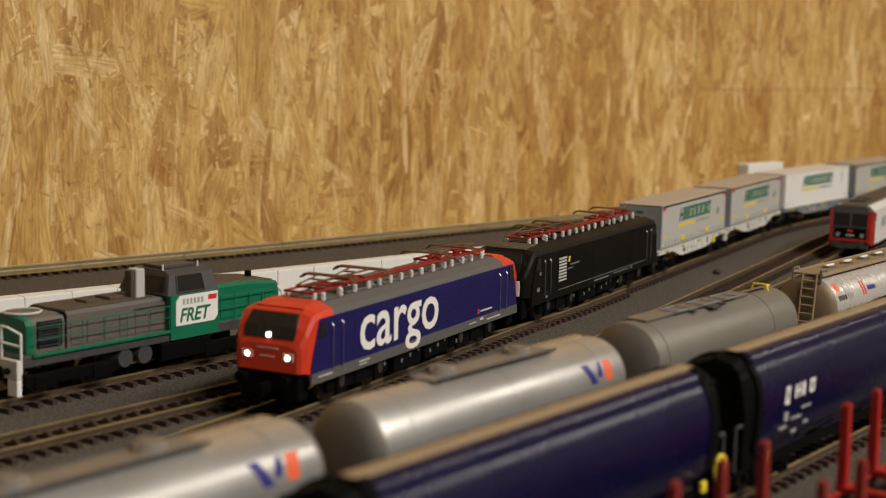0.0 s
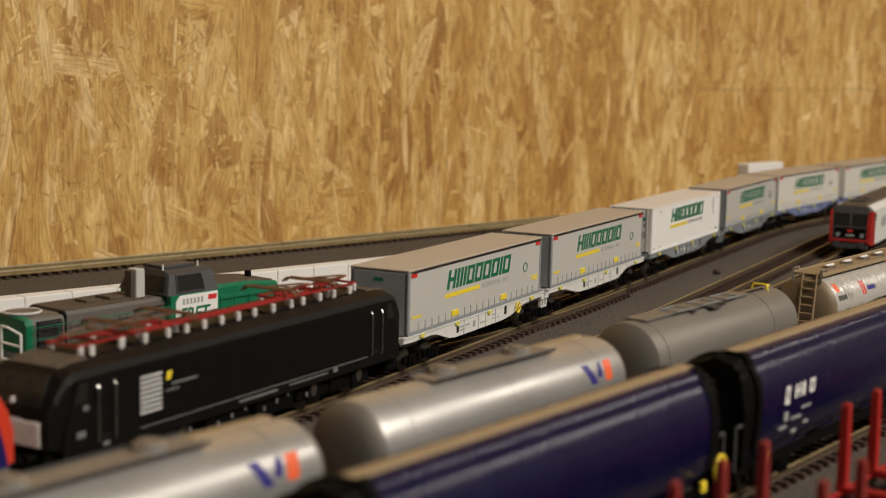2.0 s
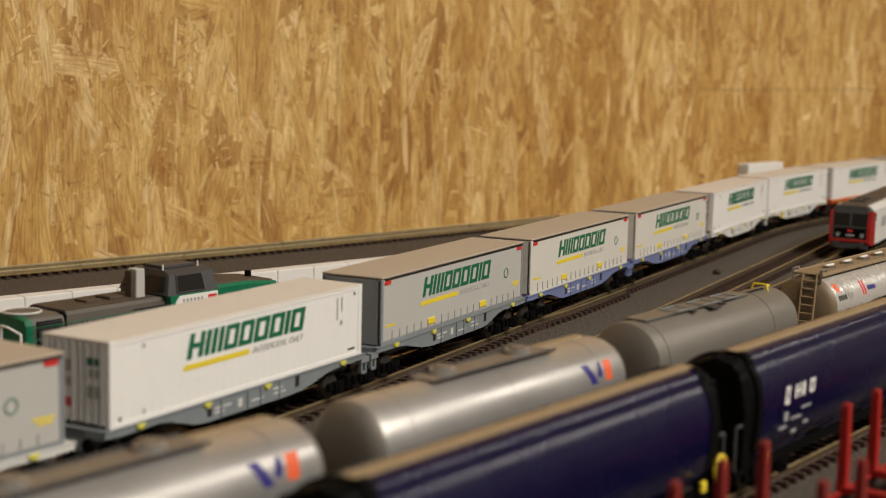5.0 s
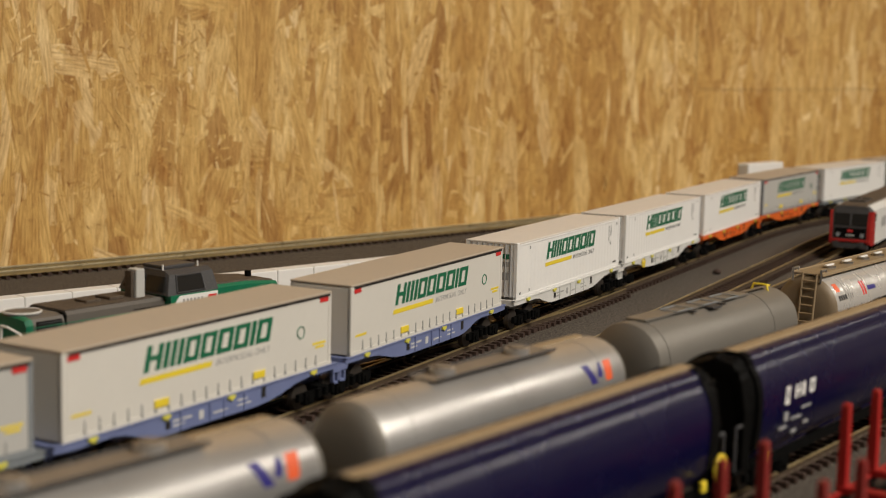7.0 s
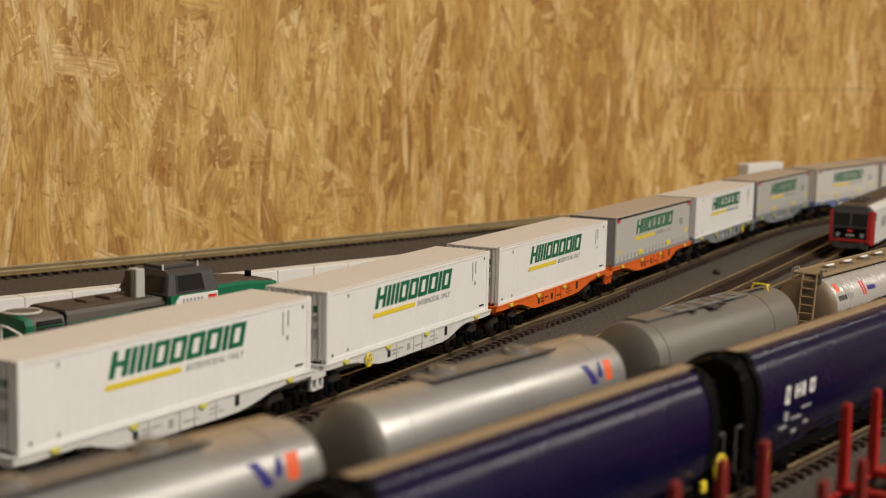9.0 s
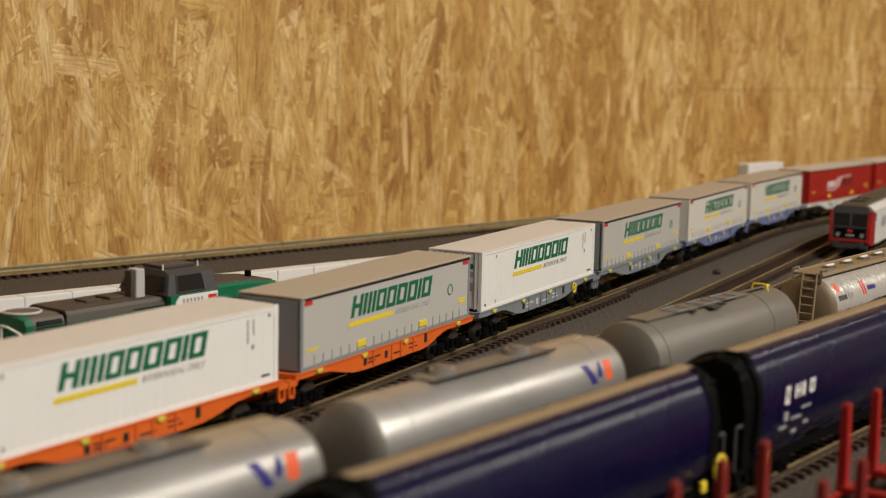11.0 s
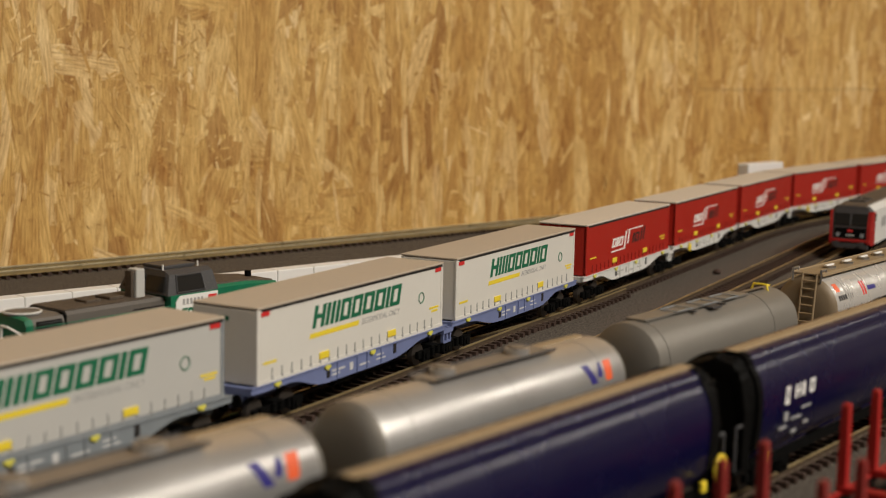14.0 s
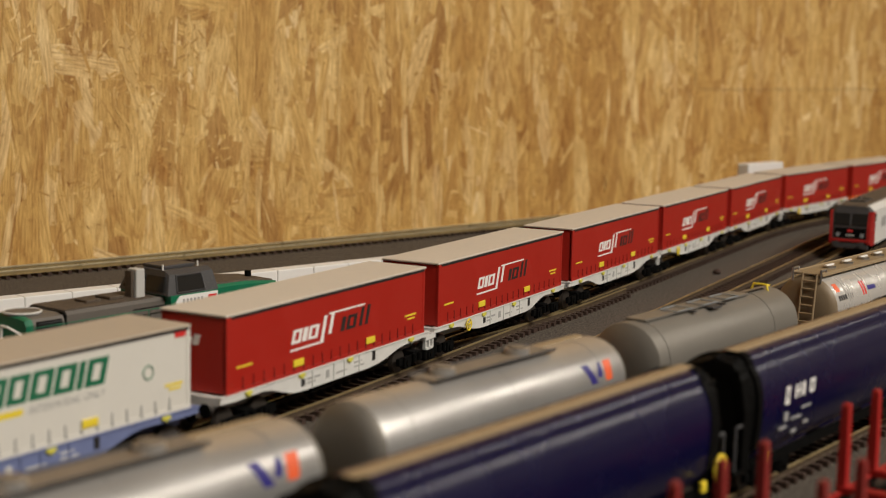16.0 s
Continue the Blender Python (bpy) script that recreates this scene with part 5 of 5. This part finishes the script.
    cab_top = [(-16.4, 33.5), (-13.6, 42.2), (-10.6, 43.9), (10.6, 43.9), (13.6, 42.2), (16.4, 33.5)]
    part("cab_roof", loft([[(x + (d if z > 40 else 0), y, z) for y, z in cab_top] for x, d in ((9.0, 3.2), (39.5, -1.2))]), CAB_GREY, t, "slate grey upper cab")

    def leaning(x0, x1, z0, z1, out):
        pts = []
        for z in (z0, z1):
            y = -16.4 + 3.0 * (z - 33.5) / 10.1 - out
            pts.append((z, y))
        return loft([[(x0, pts[0][1], z0), (x1, pts[0][1], z0), (x1 - (0.8 if out > 0.15 else 0), pts[1][1], z1), (x0 + 0.8, pts[1][1], z1)], [(x0, pts[0][1] + 0.8, z0), (x1, pts[0][1] + 0.8, z0), (x1, pts[1][1] + 0.8, z1), (x0 + 0.8, pts[1][1] + 0.8, z1)]])

    part("side_window", leaning(15.0, 31.0, 34.8, 41.2, 0.2), GLASS, t, "dark side window")
    part("window_frame", rods(0.35, [(14.6, -16.4, 34.4), (31.4, -16.4, 34.4), (31.0, -14.0, 41.6), (15.8, -14.0, 41.6), (14.6, -16.4, 34.4)], n=6), CAB_GREY, t)
    for y0, y1 in ((-13.2, -0.8), (0.8, 13.2)):
        part("front_window", loft([[(8.9, y0, 35.0), (8.9, y1, 35.0), (9.7, y1, 35.0), (9.7, y0, 35.0)], [(10.9, y0 * 0.94, 41.4), (10.9, y1 * 0.94, 41.4), (12.0, y1 * 0.94, 41.4), (12.0, y0 * 0.94, 41.4)]]), GLASS, t, "dark sloping front window")
    part("roof_unit", boxes((15, 34, -7, 7, 43.8, 45.4), bevel=0.4), CAB_GREY, t)
    for x in (13, 34):
        part("roof_horn", rods(0.4, [(x, -8.5, 43.6), (x, -8.5, 46.4)], n=8), INK_WHITE, t)
    panel = [(13.2, 19.6), (36.4, 19.6), (38.6, 22), (38.6, 33.0), (15.6, 33.0), (13.2, 30.4)]
    part("white_panel", prism(panel, -17.0, -16.5), INK_WHITE, t, "white side panel with cut corners")
    words("FRET", 8.6, GREEN_INK, t, 15.0, -17.02, 21.2, bold=0.22, shear=0.25, stretch=0.94, label="green slanted word")
    for k in range(6):
        part("number_bar", slabs([(17.2 + k * 2.2, 18.4 + k * 2.2, 28.8, 31.4)], -17.0), INK_GREY, t, "dark bar in a row of six")
    part("red_mark", slabs([(32.4, 37.6, 29.6, 31.8)], -17.0, slant=0.1), RED_TAG, t, "small red mark")
    # rear hood
    rear = [(-14.0, 17.6), (-14.0, 33.4), (-12.6, 34.6), (12.6, 34.6), (14.0, 33.4), (14.0, 17.6)]
    part("rear_hood", loft([[(x, y, z - d) for y, z in rear] for x, d in ((39.5, 0), (62, 0.3), (81, 2.2))]), SHUNT_GREEN, t, "green rear hood")
    part("rear_roof", loft([[(x, -11.6, z), (x, 11.6, z), (x, 11.2, z + 0.8), (x, -11.2, z + 0.8)] for x, z in ((39.7, 34.5), (62, 34.2), (80, 32.4))]), SOOT_BROWN, t, "sooty brown hood roof")
    for k in range(4):
        part("hood_door", boxes((43 + k * 9, 51.2 + k * 9, -14.4, -13.9, 18.8, 29.4), bevel=0.15), SHUNT_GREEN, t)
    part("rear_lamp", rods(1.6, [(75, 0, 32.0), (75, 0, 36.6)], n=14), BLACK, t)
    # rails
    for z in (24, 29):
        part("handrail", rods(0.2, [(-62, -16.2, z), (11, -16.2, z)], n=6), SHUNT_GREEN, t, "thin green handrail")
        part("handrail", rods(0.2, [(41, -16.2, z), (79, -16.2, z)], n=6), SHUNT_GREEN, t, "thin green handrail")
    for x in (-62, -50, -38, -26, -14, -2, 10, 50, 60, 70, 79):
        part("handrail_post", rods(0.2, [(x, -16.2, 17.6), (x, -16.2, 29)], n=6), SHUNT_GREEN, t)
    for e, xe in ((-1, -68.0), (1, 83.0)):
        xa = xe + e * 2
        part("end_rail", rods(0.55, [(xe, -15, 11), (xe, -15, 27), (xa, -9, 29.5), (xa, -5, 29.5), (xa, -5, 17)], [(xe, -15, 22), (xa, -5, 23)], n=8), INK_WHITE, t, "white end handrail")
        part("end_rail", rods(0.55, [(xe, 15, 11), (xe, 15, 27), (xa, 9, 29.5), (xa, 5, 29.5), (xa, 5, 17)], n=8), INK_WHITE, t, "white end handrail")
        x0, x1 = min(xe, xe + e * 2.5), max(xe, xe + e * 2.5)
        part("buffer_beam", boxes((x0, x1, -15.5, 15.5, 8.5, 16.5), bevel=0.4), WAGON_WHITE, t, "pale buffer beam")
        for y in (-15.5, 9.0):
            part("rail_guard", boxes((x0, x1, y, y + 6.5, 1.6, 8.5), bevel=0.5), INK_WHITE, t, "white rail guard")
        for y in (-9.8, 9.8):
            part("buffer", rod(rods(1.4, [(xa, y, 11.8), (xa + e * 5, y, 11.8)]), (xa + e * 4.5, y, 11.8), (xa + e * 5.6, y, 11.8), 3.1, 16), BLACK, t)
        part("coupling", boxes((min(xa, xa + e * 4), max(xa, xa + e * 4), -1.6, 1.6, 9.6, 12.4), bevel=0.3), YELLOW, t, "yellow coupling hook")
    for x in (-42, 52):
        bogie(t, x, 26)
        part("spring_box", boxes((x - 24, x + 24, -15.2, -13.4, 4.4, 9.8), (x - 20, x - 10, -16, -14, 3, 9), (x + 10, x + 20, -16, -14, 3, 9), bevel=0.5), BLACK, t)
    for x in (-14, -3):
        part("air_tank", rods(4.0, [(x, -15, 9.2), (x, 15, 9.2)], n=20), CAB_GREY, t, "round air tank")
    part("fuel_tank", boxes((6, 36, -15.5, 15.5, 4.4, 12.8), bevel=0.8), BLACK, t)
    return t


def parked_loco():
    """Light grey electric locomotive with a black and red front."""
    t = empty("electric_locomotive", "parked light grey electric locomotive with red-edged black front", "locomotive")
    ring = lambda x, hw, z2, z3, zb=8.0: [(x, -hw, zb), (x, -hw, z2), (x, -hw + 4, z3), (x, hw - 4, z3), (x, hw, z2), (x, hw, zb)]
    part("body", loft([ring(-94, 16.8, 36, 40), ring(98, 16.8, 36, 40)]), WAGON_WHITE, t, "light grey body side")
    part("cab_shell", loft([ring(-98.5, 16.4, 34.6, 38.8), ring(-94, 16.8, 36, 40.0)]), CAB_GREY, t, "grey cab shell")
    for y0, y1 in ((-17.1, -16.2), (16.2, 17.1)):
        part("cab_stripe", prism([(-99.6, 8), (-99.2, 20), (-96.8, 35.4), (-88, 35.4), (-86.5, 8)], y0, y1), STAKE_RED, t, "red upright cab stripe")
    part("front", loft([ring(-101.5, 14.8, 22.4, 23.6, 13), ring(-100.8, 15.4, 27, 28.4, 13), ring(-98.4, 16.2, 34.4, 38.4, 13)]), CAB_GREY, t, "dark cab front")
    part("front_mask", boxes((-102.1, -101.3, -12.4, 12.4, 14.0, 21.8), bevel=0.3), BLACK, t, "black lamp mask")
    for y0, y1 in ((-13.2, -0.8), (0.8, 13.2)):
        scr = loft([[(-101.9, y0, 24.0), (-101.9, y1, 24.0), (-100.0, y1, 24.0), (-100.0, y0, 24.0)], [(-99.6, y0, 33.6), (-99.6, y1, 33.6), (-98.4, y1, 33.6), (-98.4, y0, 33.6)]])
        part("windscreen", scr, GLASS, t, "dark windscreen")
    for y0, y1 in ((-17.0, -13.6), (15.2, 17.0)):
        part("red_corner", loft([[(-102.0, y0 * 0.93, 9), (-102.0, y1 * 0.97, 9), (-98, y1, 9), (-98, y0, 9)], [(-102.0, y0 * 0.93, 22.4), (-102.0, y1 * 0.97, 22.4), (-98, y1, 22.4), (-98, y0, 22.4)], [(-99.4, y0 * 0.98, 35.6), (-99.4, y1, 35.6), (-97, y1, 35.6), (-97, y0 * 0.98, 35.6)]]), STAKE_RED, t, "red cab corner")
    for y in (-9.6, 9.6):
        part("headlight", rods(1.8, [(-102.5, y, 16.2), (-101.8, y, 16.2)], n=14), MID_GREY, t, "unlit headlight")
    part("front_mark", boxes((-102.5, -102, -2.2, 2.2, 18.6, 20.6), bevel=0.2), RED_TAG, t)
    part("front_plate", boxes((-102.5, -102, -3.4, 3.4, 15.2, 16.8)), INK_GREY, t)
    part("red_sill", boxes((-102.4, -97, -15.6, 15.6, 10.4, 12.8), bevel=0.4), STAKE_RED, t, "red front sill")
    part("apron", boxes((-101.6, -96, -14.5, 14.5, 5.0, 10.4), bevel=0.6), CAB_GREY, t)
    part("roof_cover", loft([[(x, -11, z), (x, 11, z), (x, 10, z + 1.2), (x, -10, z + 1.2)] for x, z in ((-97, 38.6), (-88, 40), (96, 40))]), SOOT_BROWN, t)
    part("roof_gear", rods(0.6, [(-78, -6, 42), (-50, -6, 42), (-50, 6, 42), (-78, 6, 42), (-78, -6, 42)], [(-78, -6, 41), (-78, -6, 42)], [(-50, -6, 41), (-50, -6, 42)], [(-78, 0, 42), (-60, 0, 43.4)], n=6), CAB_GREY, t)
    part("side_window", boxes((-91, -84, -17.2, -16.7, 27, 33.5), bevel=0.3), GLASS, t)
    part("side_print", slabs([(-90, -84, 22, 24.4), (-60, -40, 20, 28)], -16.9), INK_GREY, t)
    for e in (-1, 1):
        for y in (-9.8, 9.8):
            part("buffer", rod(rods(1.2, [(e * 100, y, 9.4), (e * 106, y, 9.4)]), (e * 105.6, y, 9.4), (e * 106.8, y, 9.4), 2.2, 14), CAB_GREY, t)
        bogie(t, e * 62, 28)
    part("underbox", boxes((-40, 40, -15, 15, 3.5, 8.2), bevel=0.5), BLACK, t)
    return t


def white_wall():
    """A row of loose white blocks that stands between the shunter's siding and the rear track."""
    rng = random.Random(3)
    turn = 43.5
    me = mesh_of("wall_block", boxes((-12.95, 12.95, -5, 5, 0, 22.5), bevel=0.6), WHITE_BLOCK)
    for k in range(-5, 14):
        d = k * 0.0262
        x = -0.2152 + 0.013 + d * math.cos(radians(turn))
        y = 0.722 + 0.0125 + d * math.sin(radians(turn))
        ob = new("wall_block", me)
        ob.matrix_basis = pose(x, y, 0.0, 0, 0, turn + rng.uniform(-0.7, 0.7))
        tagged(ob, "white foam block standing in a low wall", "wall block", "white blocks of the low wall")
    far = part("wall_block", boxes((-30, 30, -6, 6, 0, 52.0), bevel=1.0), WHITE_BLOCK)
    far.matrix_basis = pose(0.300, 1.39, 0.0, 0, 0, 45)
    tagged(far, "taller white foam block standing near the wall", "wall block")


def clutter():
    """Loose stone crumbs on the baseboard."""
    rng = random.Random(11)
    bm = bmesh.new()
    bmesh.ops.create_icosphere(bm, subdivisions=2, radius=2.6 * MM, matrix=Matrix.Translation((0.191, 1.008, 0.0018)) @ Matrix.Diagonal((1.2, 0.9, 0.8, 1)))
    for v in bm.verts:
        v.co += Vector((rng.uniform(-1, 1), rng.uniform(-1, 1), rng.uniform(-1, 1))) * 0.0003
    tagged(part("ballast_stone", bm, SLEEPER), "small dark stone lying between the tracks", "stone")
    verts, faces = [], []
    for _ in range(2600):
        s, off, r = rng.uniform(-0.4, 0.8), rng.choice([rng.uniform(0.018, 0.045), rng.uniform(-0.045, -0.018)]), rng.uniform(0.12, 0.38) * MM
        x, y, _h = MAIN.at(s, off)
        i = len(verts)
        verts += [(x - r, y - r, 0), (x + r, y - r * 0.6, 0), (x, y + r, 0), (x, y, r * 1.2)]
        faces += [(i, i + 1, i + 3), (i + 1, i + 2, i + 3), (i + 2, i, i + 3)]
    me = bpy.data.meshes.new("grit")
    me.from_pydata(verts, [], faces)
    me.materials.append(GROUND)
    tagged(new("grit", me), "fine loose grit beside the main track", "gravel", kind="stuff")


def yard_things():
    stand(shunter(), FRET, 0.4265)
    silver = tank_wagon(SILVER, "silver tank wagon with violet and orange mark", 68)
    stand(silver, TANK, 0.3905)
    x, y, h = TANK.at(0.2255)
    copy_thing(silver, pose(x, y, RAIL, 0, 0, h))
    stand(tank_wagon(DULL_OR_SHADED_SILVER, "dull grey tank wagon with yellow safety hoop", 63, True), TANK, 0.547)
    stand(platform_tank(), TANK, 0.7335)
    hop = hopper_wagon("glossy navy hopper wagon with beige hatch strip")
    stand(hop, HOPPER, 0.324)
    for c in (0.5165, 0.132):
        x, y, h = HOPPER.at(c)
        copy_thing(hop, pose(x, y, RAIL, 0, 0, h))
    stand(stake_wagon("flat wagon with red stakes darkened as if in shade", SHADED_RED, [-78, -52, -26, 0, 26, 52, 78], 100), STAKE, 0.2926)
    stand(stake_wagon("flat wagon with bright red upright stakes", STAKE_RED, [-78, -53, -27, 0, 26, 52, 78], 100), STAKE, 0.508)
    parked = stand(parked_loco(), PARK, 0.5755)
    parked.scale = (0.93, 0.92, 0.92)


yard_things()
white_wall()
clutter()


motions()
